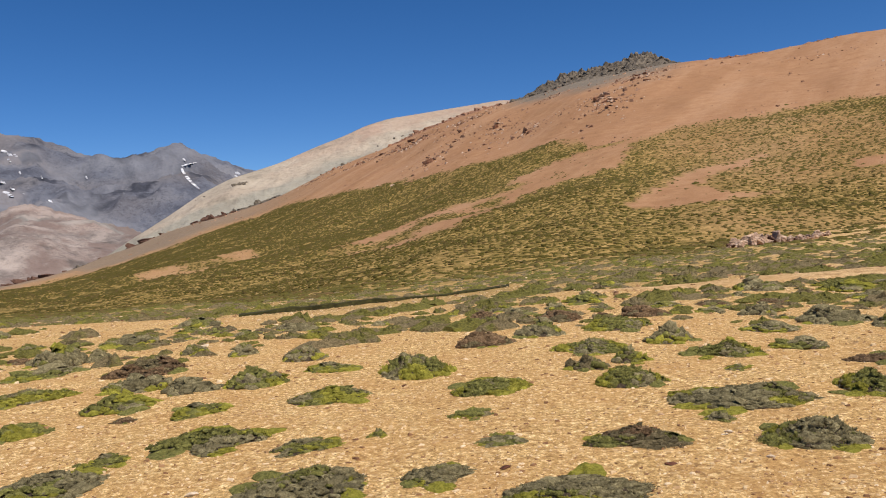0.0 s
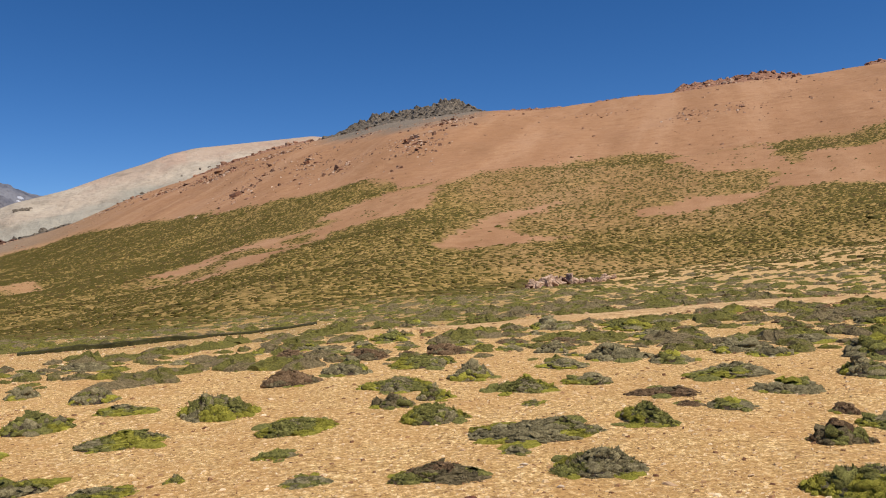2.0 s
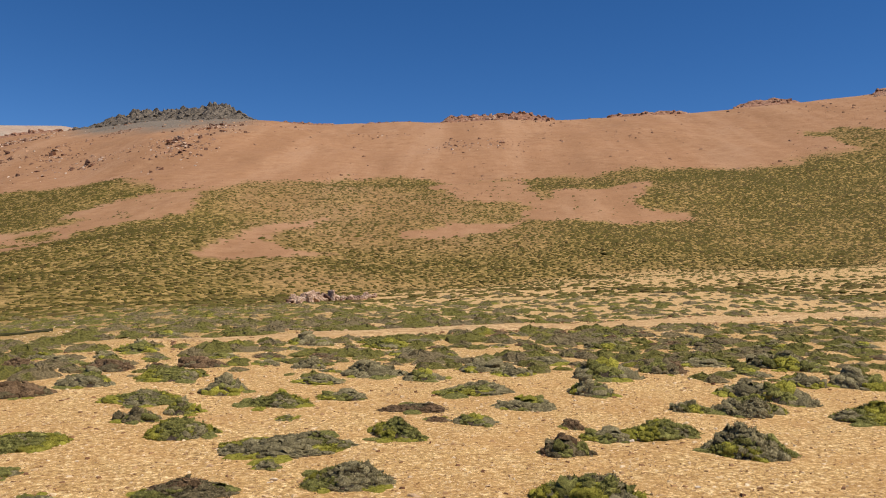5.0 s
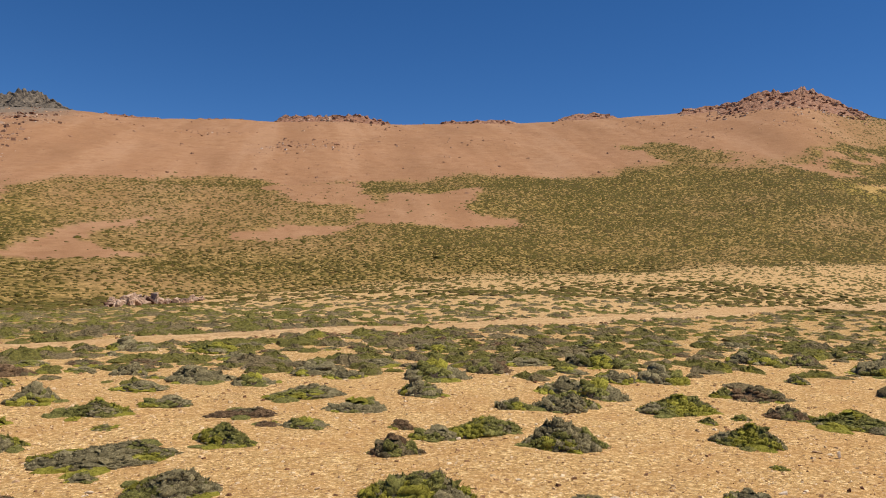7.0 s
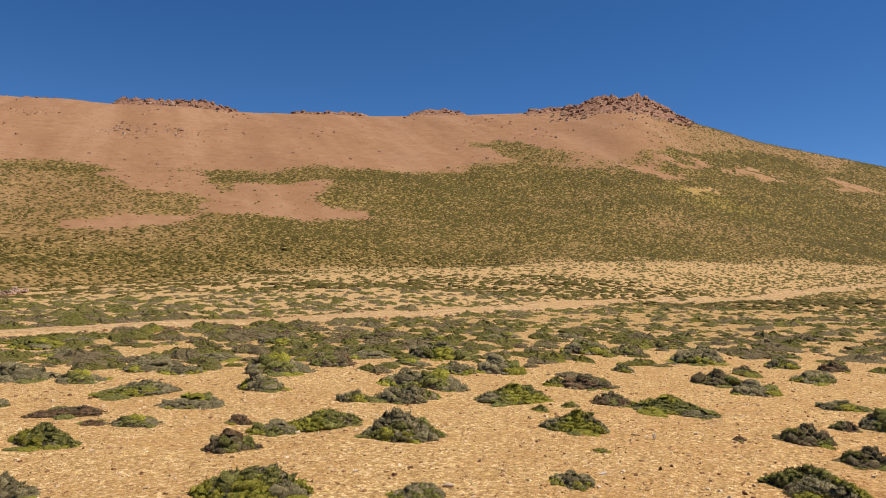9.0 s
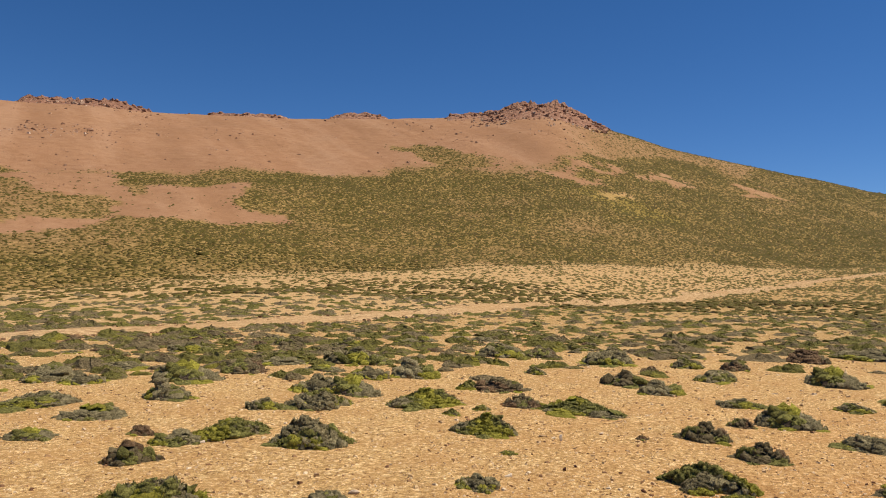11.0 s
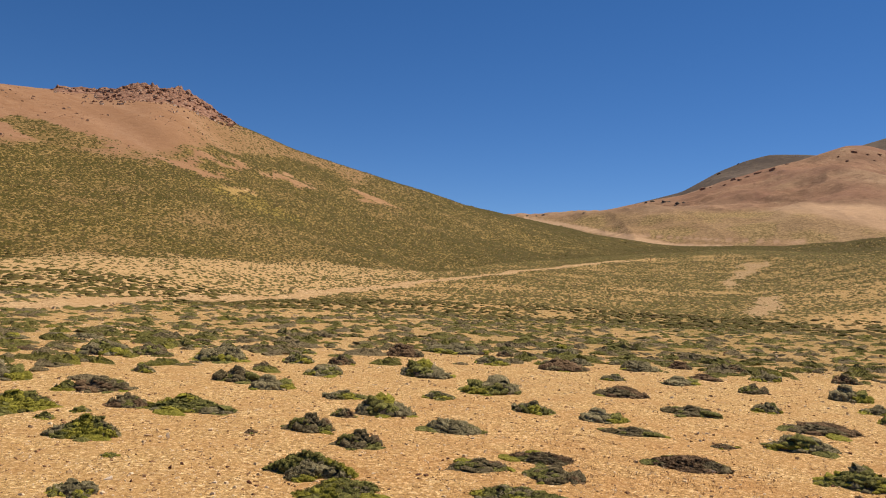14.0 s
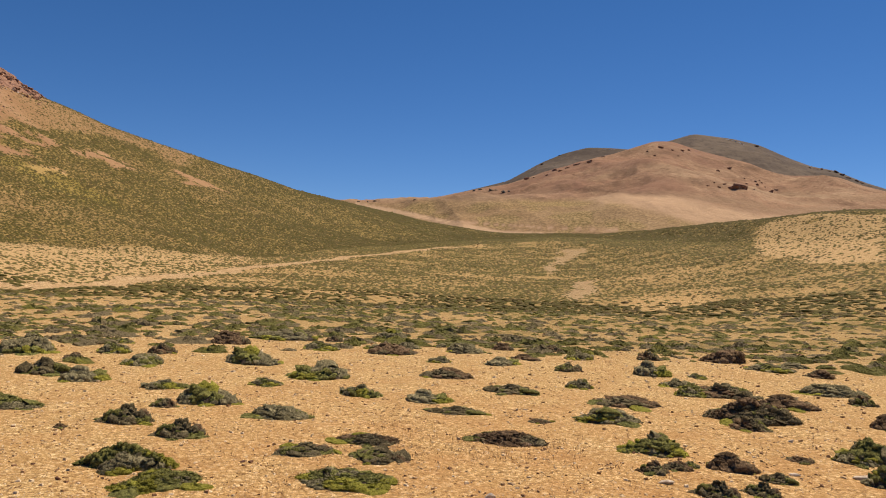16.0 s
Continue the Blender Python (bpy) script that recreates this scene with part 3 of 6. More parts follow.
build_mountain("grey_range", "dark grey rocky mountain range with old snow streaks", ((-50, 2600, 8.4), (-33, 2600, 8.3), (-28.5, 2600, 7.75), (-26.6, 2600, 7.5), (-25.2, 2600, 7.25),
               (-23.7, 2650, 6.4), (-22, 2650, 6.12), (-20.3, 2600, 6.3), (-18.9, 2550, 6.8), (-17.7, 2550, 6.98), (-16.8, 2550, 6.65), (-14.8, 2600, 6.05), (-13.7, 2600, 5.8),
               (-10, 2600, 5.2), (0, 2600, 4.0)), 1300, -70, HAZY_GREY, 5, 60, 420, grey_marks, 110, 0.15, 2.2)
build_mountain("pink_range", "pinkish grey weathered rock slopes below the range", ((-50, 1500, 4.4), (-32, 1450, 3.2), (-28.8, 1450, 3.2), (-27.8, 1450, 3.85), (-26.2, 1450, 3.63), (-24.6, 1450, 3.04),
               (-22.2, 1450, 2.3), (-20, 1450, 1.6), (-16, 1450, 0.2)), 700, -65, PINK_RANGE, 11, 15, 210, pink_marks, 80, 0.15, 2)
build_mountain("pale_hill", "pale tan scree hillside behind the red hill", ((-34, 560, -2.2), (-25.4, 560, -1.36), (-22.8, 560, 0.2), (-21.1, 565, 1.29), (-18.7, 570, 2.75), (-16.5, 575, 4.19),
               (-14.6, 580, 5.1), (-12.8, 590, 5.63), (-11.3, 600, 6.06), (-8.5, 620, 7.17), (-6.6, 640, 7.82), (-5, 655, 8.48), (-3.3, 670, 8.91),
               (0.7, 700, 9.36), (4.7, 720, 9.77), (9, 740, 9.3), (16, 760, 7.5)), 330, -25, PALE_SLOPE, 17, 5, 90, pale_marks)
build_mountain("right_hill", "reddish-brown bare hill with sparse dry grass", ((86, 430, 5.6), (90.8, 430, 6.24), (95.7, 450, 6.72), (99.6, 480, 7.5), (102, 500, 7.95), (105, 540, 9.0), (107, 560, 9.5),
               (109.7, 590, 10.3), (112.0, 610, 11.0), (113.2, 620, 10.95), (115, 640, 10.3), (118.3, 650, 9.35), (119.6, 645, 8.7), (120.8, 640, 8.45), (122.4, 630, 8.45), (123.6, 625, 8.3), (125, 620, 7.7), (127, 610, 7.1), (150, 600, 5)),
               230, 8, BROWN_HILL, 23, 5, 110, brown_marks)
build_mountain("dark_summit", "dark greyish summit behind the brown hill", ((98, 900, 7.2), (101.8, 900, 8.2), (104.2, 900, 9.55), (105.8, 900, 10.2), (107.4, 900, 10.6), (109.1, 900, 10.55), (111, 900, 10.4),
               (113, 900, 11.0), (114.6, 900, 11.43), (117.2, 900, 11.0), (118.8, 900, 10.55), (120.7, 900, 9.6), (122.1, 900, 9.0), (123.4, 900, 8.72), (125.1, 900, 7.9), (127, 900, 7.2), (134, 900, 5)), 620, 40, DARK_HILL, 29, 6, 140)

# ---- rocks ----
def part(name, me, parent, label="", m=None):
    ob = new(name, me)
    ob.parent = parent
    if m is not None:
        ob.matrix_basis = m
    return tagged(ob, label)


def rock_mesh(name, seed, material, flat=1.0, points=16):
    """An angular broken block about 1 m across that stands on z = 0, a little sunk."""
    rng = np.random.default_rng(seed)
    bm = bmesh.new()
    for _ in range(points):
        v = rng.normal(0, 1, 3)
        v *= (0.5 + 0.12 * rng.normal()) / np.linalg.norm(v)
        bm.verts.new((v[0] * 1.15, v[1] * 0.85, v[2] * flat + 0.3 * flat))
    hull = bmesh.ops.convex_hull(bm, input=bm.verts)
    bmesh.ops.delete(bm, geom=[g for g in hull["geom_interior"] if isinstance(g, bmesh.types.BMVert)], context="VERTS")
    bmesh.ops.bevel(bm, geom=list(bm.edges), offset=0.03, segments=1, affect="EDGES")
    me = bpy.data.meshes.new(name)
    bm.to_mesh(me)
    bm.free()
    me.materials.append(material)
    return me


ROCKS = {kind: [rock_mesh("rock", 100 * n + k, m, (0.8, 0.95, 1.2, 0.7, 1.35, 1.0)[k], 11 + 2 * k) for k in range(6)]
         for n, (kind, m) in enumerate((("dark", DARK_ROCK), ("red", RED_ROCK), ("pale", PALE_ROCK), ("rust", RUST_ROCK)))}
rock_rng = np.random.default_rng(77)


def rock_pose(x, y, size, tall, sink=0.1):
    z = float(ground_z(x, y))
    turn = Euler((rock_rng.normal(0, 0.25), rock_rng.normal(0, 0.25), rock_rng.uniform(0, 6.28)))
    return Matrix.LocRotScale((x, y, z - sink * size), turn, (size, size * rock_rng.uniform(0.7, 1.1), tall))


BOULDERS = []


def place_boulder(kind, bearing, r, size):
    x, y = (float(v) for v in at_bearing(bearing, r))
    BOULDERS.append((x, y, size))
    ob = new("boulder", ROCKS[kind][rock_rng.integers(6)])
    ob.matrix_basis = rock_pose(x, y, size * (0.72 if bearing < 16 else 0.5), size * rock_rng.uniform(0.24, 0.42) * (1.0 if bearing < 16 else 0.7))
    words = {"dark": "dark brown angular boulder lying on the slope", "rust": "dark rusty boulder lying on the red slope", "red": "reddish broken boulder lying on the bare slope", "pale": "pale weathered boulder on the slope"}
    return tagged(ob, words[kind], "boulder", "loose boulders on the hillside")


def crag(name, label, kind, profile, depth, count, size, fill=0.95, back=3.0):
    """A broken crag along the crest: profile rows give bearing and the sight angle of its top. A rugged mass with loose blocks on it."""
    b0, b1 = profile[0][0], profile[-1][0]
    mid = 0.5 * (b0 + b1)
    top = new(name)
    x, y = (float(v) for v in at_bearing(mid, float(round_at(CREST_R, mid))))
    top.location = (x, y, float(ground_z(x, y)))
    tagged(top, label, "rock outcrop", "rock outcrops on the crest")
    inverse = Matrix.Translation(-top.location)

    def mass(b_, off):
        """Place on the mass at a bearing and an offset from the crest line (away from the standpoint)."""
        r = round_at(CREST_R, b_) + off
        x, y = at_bearing(b_, r)
        r0 = round_at(CREST_R, b_)
        crest = EYE + r0 * np.tan(np.radians(np.interp(b_, [p[0] for p in profile], [p[1] for p in profile]))) - plain_height(b_, r0 * 0.9995)
        end = smooth(b0 - 0.05, b0 + 0.5, b_) * smooth(b1 + 0.05, b1 - 0.5, b_)
        shape = np.where(off < 0, np.clip(1 + off / depth, 0, 1) ** 1.15, np.clip(1 - off / back, 0, 1))
        jag = ridged(x / (2.2 * size), y / (2.2 * size), 65, 3, 0.6)
        cell = bumps(x / (0.9 * size), y / (0.9 * size), 66)
        up = np.maximum(crest, 0.7) * shape * (fill + 0.22 * jag + 0.16 * cell) * end
        return x, y, ground_z(x, y) + up - 0.25 * (1 - np.clip(shape * end * 4, 0, 1))

    span = (b1 - b0) * float(round_at(CREST_R, mid)) / 57.3
    cols = int(np.clip(span / (0.25 * size), 24, 190))
    b_, off = np.meshgrid(np.linspace(b0, b1, cols), np.r_[np.linspace(-depth, 0, 24), np.linspace(0.15, 1, 5) * back])
    v = np.stack(mass(b_, off), -1).reshape(-1, 3) - np.array(top.location)
    part("rock_mass", mesh_from("rock_mass", v, grid_faces(*b_.shape)[:, ::-1], {"dark": DARK_ROCK, "red": RED_ROCK, "pale": PALE_ROCK}[kind], False), top, "rugged broken bedrock")
    for k in range(count):
        at = b0 + (b1 - b0) * (k + rock_rng.uniform(0, 1)) / count
        o = -depth * (0.13 + 0.98 * rock_rng.uniform(0, 1) ** 1.2)
        x, y, z = (float(q) for q in mass(np.array(at), np.array(o)))
        s = min(size * rock_rng.lognormal(-0.2, 0.4), 1.3 * size) * (0.6 if o > -0.15 * depth else 1.0)
        m = rock_pose(x, y, s, s * rock_rng.uniform(0.5, 0.85), 0.0)
        m.translation.z = z - (0.5 if o > -0.15 * depth else 0.22) * s
        part("rock", ROCKS["pale" if kind == "red" and rock_rng.random() < 0.15 else kind][rock_rng.integers(6)], top, "", inverse @ m)
    return top


crag("dark_crag", "dark grey jagged rock crag crowning the crest", "dark", ((5.0, 9.5), (5.9, 9.7), (8.4, 11.0), (10, 11.4), (12, 11.75), (13.2, 12.0), (14.6, 12.3), (15.5, 12.0), (16.3, 11.5), (17.2, 11.25)), 15, 190, 1.2, 0.74)
crag("red_crag", "reddish-brown shattered rock summit on the hill", "red", ((61.0, 12.95), (62.6, 13.2), (63.6, 13.7), (64.6, 13.75), (65.6, 13.55), (66.6, 13.7), (68, 13.1), (69.4, 12.25), (70.4, 11.7)), 24, 300, 1.0, 0.85)
crag("low_red_crag", "low reddish rocks below the rocky summit", "red", ((58.6, 12.65), (60.2, 12.85), (61.6, 12.8)), 14, 44, 1.15)
crag("pink_crag", "pinkish weathered rock band along the crest", "red", ((30, 11.8), (31, 12.15), (33, 12.2), (35.6, 12.3), (36.6, 12.2), (38.2, 11.75)), 13, 120, 1.0)
crag("crest_rocks", "low reddish rocks breaking through the crest", "red", ((41.8, 11.95), (44, 12.05), (47.5, 12.15)), 2.5, 26, 0.75)
crag("rock_knoll", "small reddish rock knoll on the crest", "red", ((50.2, 12.4), (51.5, 12.65), (53, 12.7), (54.6, 12.5)), 10, 50, 0.95)
crag("crest_stones", "scattered low stones along the crest", "red", ((18.5, 11.1), (20.5, 11.2), (22.8, 11.1)), 1.5, 14, 0.6)
crag("crest_ledge", "low pinkish ledge of rocks on the crest", "red", ((24.5, 11.3), (26, 11.45), (28, 11.5)), 1.5, 14, 0.6)
crag("left_crest_rocks", "brown rocks strung along the falling crest", "red", ((-9, 4.9), (-5, 6.3), (-2, 7.6), (2, 8.95), (5, 9.6)), 8, 70, 1.5)
crag("lower_crest_rocks", "dark brown rocks along the lower crest", "dark", ((-25, -1.0), (-22, 0.35), (-20, 1.1), (-17, 2.05), (-14.5, 2.75), (-11, 4.0)), 14, 70, 2.1)


def field_outcrop():
    top = new("rock_outcrop")
    x, y = (float(v) for v in at_bearing(22.3, 37.5))
    top.location = (x, y, float(ground_z(x, y)))
    tagged(top, "pale pinkish jagged rock outcrop rising from the green slope", "rock outcrop", "rock outcrops")
    inverse = Matrix.Translation(-top.location)
    for k in range(190):
        u = (k + rock_rng.uniform(0, 1)) / 190
        b_ = 19.6 + 6.2 * u ** 0.9
        r = 35.4 + 7.0 * u + rock_rng.normal(0, 0.55) * (1.3 - u)
        x, y = (float(v) for v in at_bearing(b_, r))
        s = (0.26 + 0.34 * math.sin(math.pi * min(1, 1.35 * u + 0.12)) ** 2 * (1 - 0.45 * u)) * rock_rng.lognormal(0, 0.2)
        part("rock", ROCKS["rust" if rock_rng.random() < 0.15 else "pale"][rock_rng.integers(6)], top, "", inverse @ rock_pose(x, y, s * 0.92, s * rock_rng.uniform(0.5, 1.0), 0.04))


field_outcrop()
for cluster_b, cluster_n, cluster_size in ((-15.9, 8, 4.2), (-15.1, 5, 3.6), (-16.9, 5, 3.0), (-18.4, 3, 2.6), (-19.5, 4, 3.2), (-20.4, 7, 4.0), (-21.2, 5, 3.2), (-23.0, 4, 3.2), (-25.4, 4, 3.6), (-26.2, 7, 4.6), (-27.0, 8, 5.0), (-27.8, 8, 5.2), (-28.5, 6, 5.0)):
    for _ in range(cluster_n):
        edge_b = cluster_b + rock_rng.normal(0, 0.22)
        place_boulder("rust", edge_b, float(round_at(CREST_R, edge_b)) * (0.985 - abs(rock_rng.normal(0, 0.03))), 2.2 * cluster_size * rock_rng.uniform(0.4, 1.2))
place_boulder("red", -5.68, 221.7, 2.19)
for cluster_b, cluster_r, cluster_n in ((-5.45, 226, 7), (-4.3, 214, 5), (-3.0, 200, 7), (-2.1, 190, 6), (-1.0, 197, 6), (-0.4, 144, 5), (1.9, 193, 7), (1.7, 158, 5), (3.2, 190, 6), (4.3, 150, 6), (6.7, 131, 5), (12.1, 124, 8), (11.3, 131, 6), (14.5, 144, 7), (-7.2, 232, 6), (-8.6, 240, 5), (8.6, 158, 5)):
    for _ in range(cluster_n):
        place_boulder(("red", "rust", "rust", "pale")[rock_rng.integers(4)], cluster_b + rock_rng.normal(0, 0.35), cluster_r * (1 + rock_rng.normal(0, 0.02)), rock_rng.uniform(0.7, 1.9))
place_boulder("dark", -5.28, 218.9, 2.16)
place_boulder("red", -2.65, 210.5, 2.67)
place_boulder("red", -1.97, 126.3, 1.25)
place_boulder("red", -1.83, 204.3, 2.88)
place_boulder("red", -0.83, 187.7, 2.12)
place_boulder("red", -0.62, 142.3, 2.61)
place_boulder("red", 0.09, 134.3, 2.08)
place_boulder("red", 0.59, 166.9, 1.41)
place_boulder("red", 1.63, 186.8, 1.84)
place_boulder("red", 2.46, 192.6, 1.9)
place_boulder("red", 3.38, 136.2, 1.15)
place_boulder("red", 3.77, 128.6, 1.27)
place_boulder("red", 4.24, 148.3, 1.67)
place_boulder("red", 4.85, 146.5, 1.44)
place_boulder("red", 6.43, 128.5, 1.09)
place_boulder("red", 6.64, 128.9, 1.63)
place_boulder("red", 10.85, 112.3, 1.27)
place_boulder("red", 11.1, 122.5, 1.04)
place_boulder("red", 11.33, 132, 1.12)
place_boulder("red", 11.73, 131.7, 2.04)
place_boulder("red", 12.09, 121.4, 1.71)
place_boulder("red", 12.71, 126.4, 1.25)
place_boulder("red", 14.34, 143.5, 1.42)
place_boulder("red", 15.13, 147.1, 1.24)
place_boulder("red", 20.83, 149.4, 0.84)
place_boulder("red", 24.42, 129.9, 0.55)
place_boulder("red", 24.97, 142.4, 0.8)
place_boulder("red", 25.21, 138, 0.78)
place_boulder("red", 27.06, 142.2, 1)
place_boulder("red", 30.61, 128, 1.26)
place_boulder("red", 30.71, 130.9, 1.11)
place_boulder("red", 31.14, 128.9, 1.27)
place_boulder("red", 31.3, 128.2, 1.44)
place_boulder("red", 31.7, 127.4, 0.9)
place_boulder("red", 34.47, 130.3, 1.29)
place_boulder("red", 34.65, 130, 1.47)
place_boulder("red", 39.82, 153.6, 0.65)
place_boulder("dark", 56.17, 25.9, 0.22)
place_boulder("dark", 56.75, 27.3, 0.5)
place_boulder("red", 57.57, 26.5, 0.22)
place_boulder("red", 63.54, 163.8, 1.15)
place_boulder("red", 63.59, 59.6, 0.34)
place_boulder("red", 65.1, 149.3, 1.26)
place_boulder("dark", 66.5, 75.9, 0.53)
place_boulder("red", 66.61, 69.4, 0.39)
place_boulder("dark", 66.99, 67.8, 0.57)
place_boulder("red", 67.19, 156.9, 1.11)
place_boulder("red", 67.5, 74.6, 0.53)
place_boulder("red", 67.54, 71.7, 0.51)
place_boulder("dark", 78.31, 180.2, 0.76)
place_boulder("pale", 101.4, 132.7, 0.37)
place_boulder("red", 122.46, 99.9, 0.59)
place_boulder("red", 122.74, 113.2, 0.48)
place_boulder("red", 123.62, 98.1, 0.41)
place_boulder("red", 124.42, 100.6, 0.59)
place_boulder("red", 125.22, 100.3, 0.43)
place_boulder("red", 125.86, 100.6, 0.34)


def far_rocks(name, label, kind, land, spots):
    """Rocks on a far slope: rows of bearing, sight angle and size."""
    for n, (bearing, angle, size) in enumerate(spots):
        place = seen_on(land, bearing, angle)
        ob = new(name, ROCKS[kind][n % 6])
        ob.matrix_basis = Matrix.LocRotScale(place - Vector((0, 0, 0.15 * size)), Euler((0, 0, n * 1.3)), (size * 0.68, size * 0.56, size * 0.42))
        tagged(ob, label, "rock", "rocks on the far slopes")


far_rocks("far_rock", "dark rock jutting from the brown far hill", "dark", "right_hill",
          ((99.4, 7.45, 4), (99.9, 7.5, 5), (100.6, 7.5, 5), (101.0, 7.5, 4), (101.6, 7.35, 3.5), (102.0, 7.4, 3.5), (91.2, 6.3, 3), (91.9, 6.35, 3.5), (92.4, 6.4, 3), (95.3, 6.65, 3)))
far_rocks("far_rock", "reddish rock cluster on the brown far hill", "red", "right_hill",
          ((117.3, 7.7, 11), (117.6, 7.72, 9), (117.8, 7.75, 7), (118.0, 7.95, 3), (118.8, 7.9, 3), (119.0, 8.0, 3), (118.5, 7.6, 3), (117.9, 8.3, 3), (116.4, 7.75, 3), (115.7, 7.85, 2.5), (117.0, 8.9, 4), (116.2, 8.9, 4), (116.0, 8.0, 3), (116.7, 7.9, 3), (119.6, 7.45, 5), (119.9, 7.5, 4), (118.6, 8.1, 3), (118.9, 8.15, 3), (118.3, 8.2, 2.5), (119.2, 7.7, 2.5)))
far_rocks("far_rock", "small reddish rock near the top of the brown far hill", "red", "right_hill",
          ((111.6, 10.3, 4), (112.4, 10.55, 5), (113.2, 10.2, 4), (113.8, 10.25, 6), (114.3, 10.3, 4), (112.0, 10.0, 4), (113.6, 9.9, 3), (104.6, 8.6, 4), (105.6, 8.9, 4), (103.8, 8.5, 3),
           (103.2, 8.3, 5), (105.2, 8.95, 6), (106.0, 9.15, 6), (106.8, 9.35, 6), (107.6, 9.6, 6), (108.4, 9.9, 5)))
far_rocks("far_rock", "dark rock along the ridge of the dark summit", "rust", "dark_summit",
          ((121.9, 8.95, 8), (122.2, 8.85, 9), (122.6, 8.8, 8), (123.0, 8.7, 9), (123.4, 8.6, 10), (123.8, 8.4, 9), (124.2, 8.2, 10), (124.6, 8.0, 9), (125.0, 7.82, 9), (125.4, 7.65, 8), (118.6, 10.45, 6), (104.2, 9.4, 6), (105.4, 10.0, 6)))
far_rocks("far_rock", "dark rock on the pale scree slope", "dark", "pale_hill",
          ((-14.25, 4.62, 9), (-14.0, 4.72, 8), (-13.75, 4.68, 8), (-13.5, 4.8, 5), (-3.0, 7.4, 4), (-2.4, 7.6, 4), (-2.7, 7.0, 3), (-1.9, 7.2, 4), (-4.2, 7.0, 3), (-3.6, 6.6, 3), (-6.8, 5.8, 4), (-8.0, 5.3, 4),
           (-17.6, 3.6, 3), (-17.0, 3.7, 3), (-16.4, 3.85, 3), (-18.2, 3.4, 2.5)))


# ---- old snow on the far range ----
def snow_material():
    k = Nodes("old_snow")
    return k.done(k.ramp(k.noise(0.05, 5), (0.3, (0.62, 0.64, 0.68)), (0.7, (0.82, 0.83, 0.85))), 0.6, k.noise(0.2, 4), 1.0, 0.4)


SNOW = snow_material()


def snow_streak(line, half, land="grey_range"):
    """A ribbon of snow along (bearing, sight angle) rows on the grey range."""
    m = 24
    at, know = np.linspace(0, 1, m), np.linspace(0, 1, len(line))
    verts = []
    for k in range(m):
        b_, a = (float(np.interp(at[k], know, [p[j] for p in line])) for j in (0, 1))
        w = half * (0.6 + 0.4 * math.sin(math.pi * at[k])) * (1 + 0.4 * float(bumps(np.array(7.0 * at[k] + line[0][0]), np.array(0.5), 99)))
        far = 0.9972 * min((seen_on(land, b_ + u * w, a) - Vector((0, 0, EYE))).xy.length for u in (-1, 0, 1))
        for u in (-1, -0.4, 0.4, 1):
            x, y = at_bearing(b_ + u * w, far)
            verts.append((float(x), float(y), EYE + far * math.tan(radians(a))))
    me = mesh_from("snow_patch", verts, grid_faces(m, 4), SNOW)
    tagged(new("snow_patch", me), "old white snow streak in a mountain gully", "snow", "snow patches on the range")


snow_streak(((-17.74, 6.04), (-17.4, 6.18), (-16.81, 6.29)), 0.14)
snow_streak(((-17.74, 5.96), (-17.68, 5.73), (-17.41, 5.31), (-17.1, 4.92), (-16.64, 4.48)), 0.1)
for spot_b, spot_s, spot_w in ((-28.34, 7.1, 0.14), (-28.05, 6.9, 0.12), (-27.73, 6.85, 0.09), (-28.09, 6.55, 0.08), (-28.55, 5.2, 0.13), (-27.99, 4.78, 0.1), (-28.35, 4.54, 0.16), (-28.14, 4.36, 0.13),
                               (-27.35, 4.38, 0.07), (-25.9, 3.95, 0.1), (-26.3, 5.47, 0.05), (-23.69, 5.44, 0.05), (-27.53, 5.77, 0.05), (-17.56, 6.5, 0.07), (-14.07, 5.5, 0.13), (-14.16, 5.25, 0.1)):
    snow_streak(((spot_b - 0.5 * spot_w, spot_s + 0.09), (spot_b, spot_s), (spot_b + spot_w, spot_s - 0.1)), spot_w)
snow_streak(((116.3, 11.12), (117.2, 10.9), (117.9, 10.6)), 0.035, "dark_summit")
snow_streak(((108.3, 10.45), (108.8, 10.48), (109.4, 10.42)), 0.06, "dark_summit")

# ---- the dirt track and the turf bank ----
def strip(name, label, material, line, half, lift, edge, category, wander=0.5, steps=700):
    """A ribbon laid on the ground along (bearing, distance) rows; its edges dip into the soil."""
    at = np.linspace(0, 1, steps)
    know = np.linspace(0, 1, len(line))
    b_, r = np.interp(at, know, [p[0] for p in line]), np.interp(at, know, [p[1] for p in line])
    x, y = at_bearing(b_, r)
    w = np.exp(-0.5 * (np.arange(-15, 16) / 6.0) ** 2)
    x, y = (np.convolve(np.pad(v, 15, mode="edge"), w / w.sum(), "valid") for v in (x, y))
    dx, dy = np.gradient(x), np.gradient(y)
    n = np.hypot(dx, dy) + 1e-9
    nx, ny = dy / n, -dx / n
    fade = smooth(0, 0.05, at) * smooth(1, 0.97, at)
    verts = []
    across = np.linspace(-1, 1, 11)
    for k, u in enumerate(across):
        reach = half * np.interp(b_, [8, 17, 30, 55, 75, 100], [0.35, 0.5, 0.65, 0.85, 1.25, 1.1]) * (1 + wander * fractal(x / 2.5 + 40 * (u > 0), y / 2.5, 71, 4, 0.6))
        reach = reach * (0.35 + 0.65 * fade)
        px, py = x + nx * u * reach, y + ny * u * reach
        verts.append(np.stack([px, py, ground_z(px, py) + np.where(abs(u) > 0.95, -edge, lift * (1 - 0.5 * u * u) * fade - edge * (1 - fade))], -1))
    me = mesh_from(name, np.stack(verts).reshape(-1, 3), grid_faces(11, steps), material)
    return tagged(new(name, me), label, category, kind="structure")


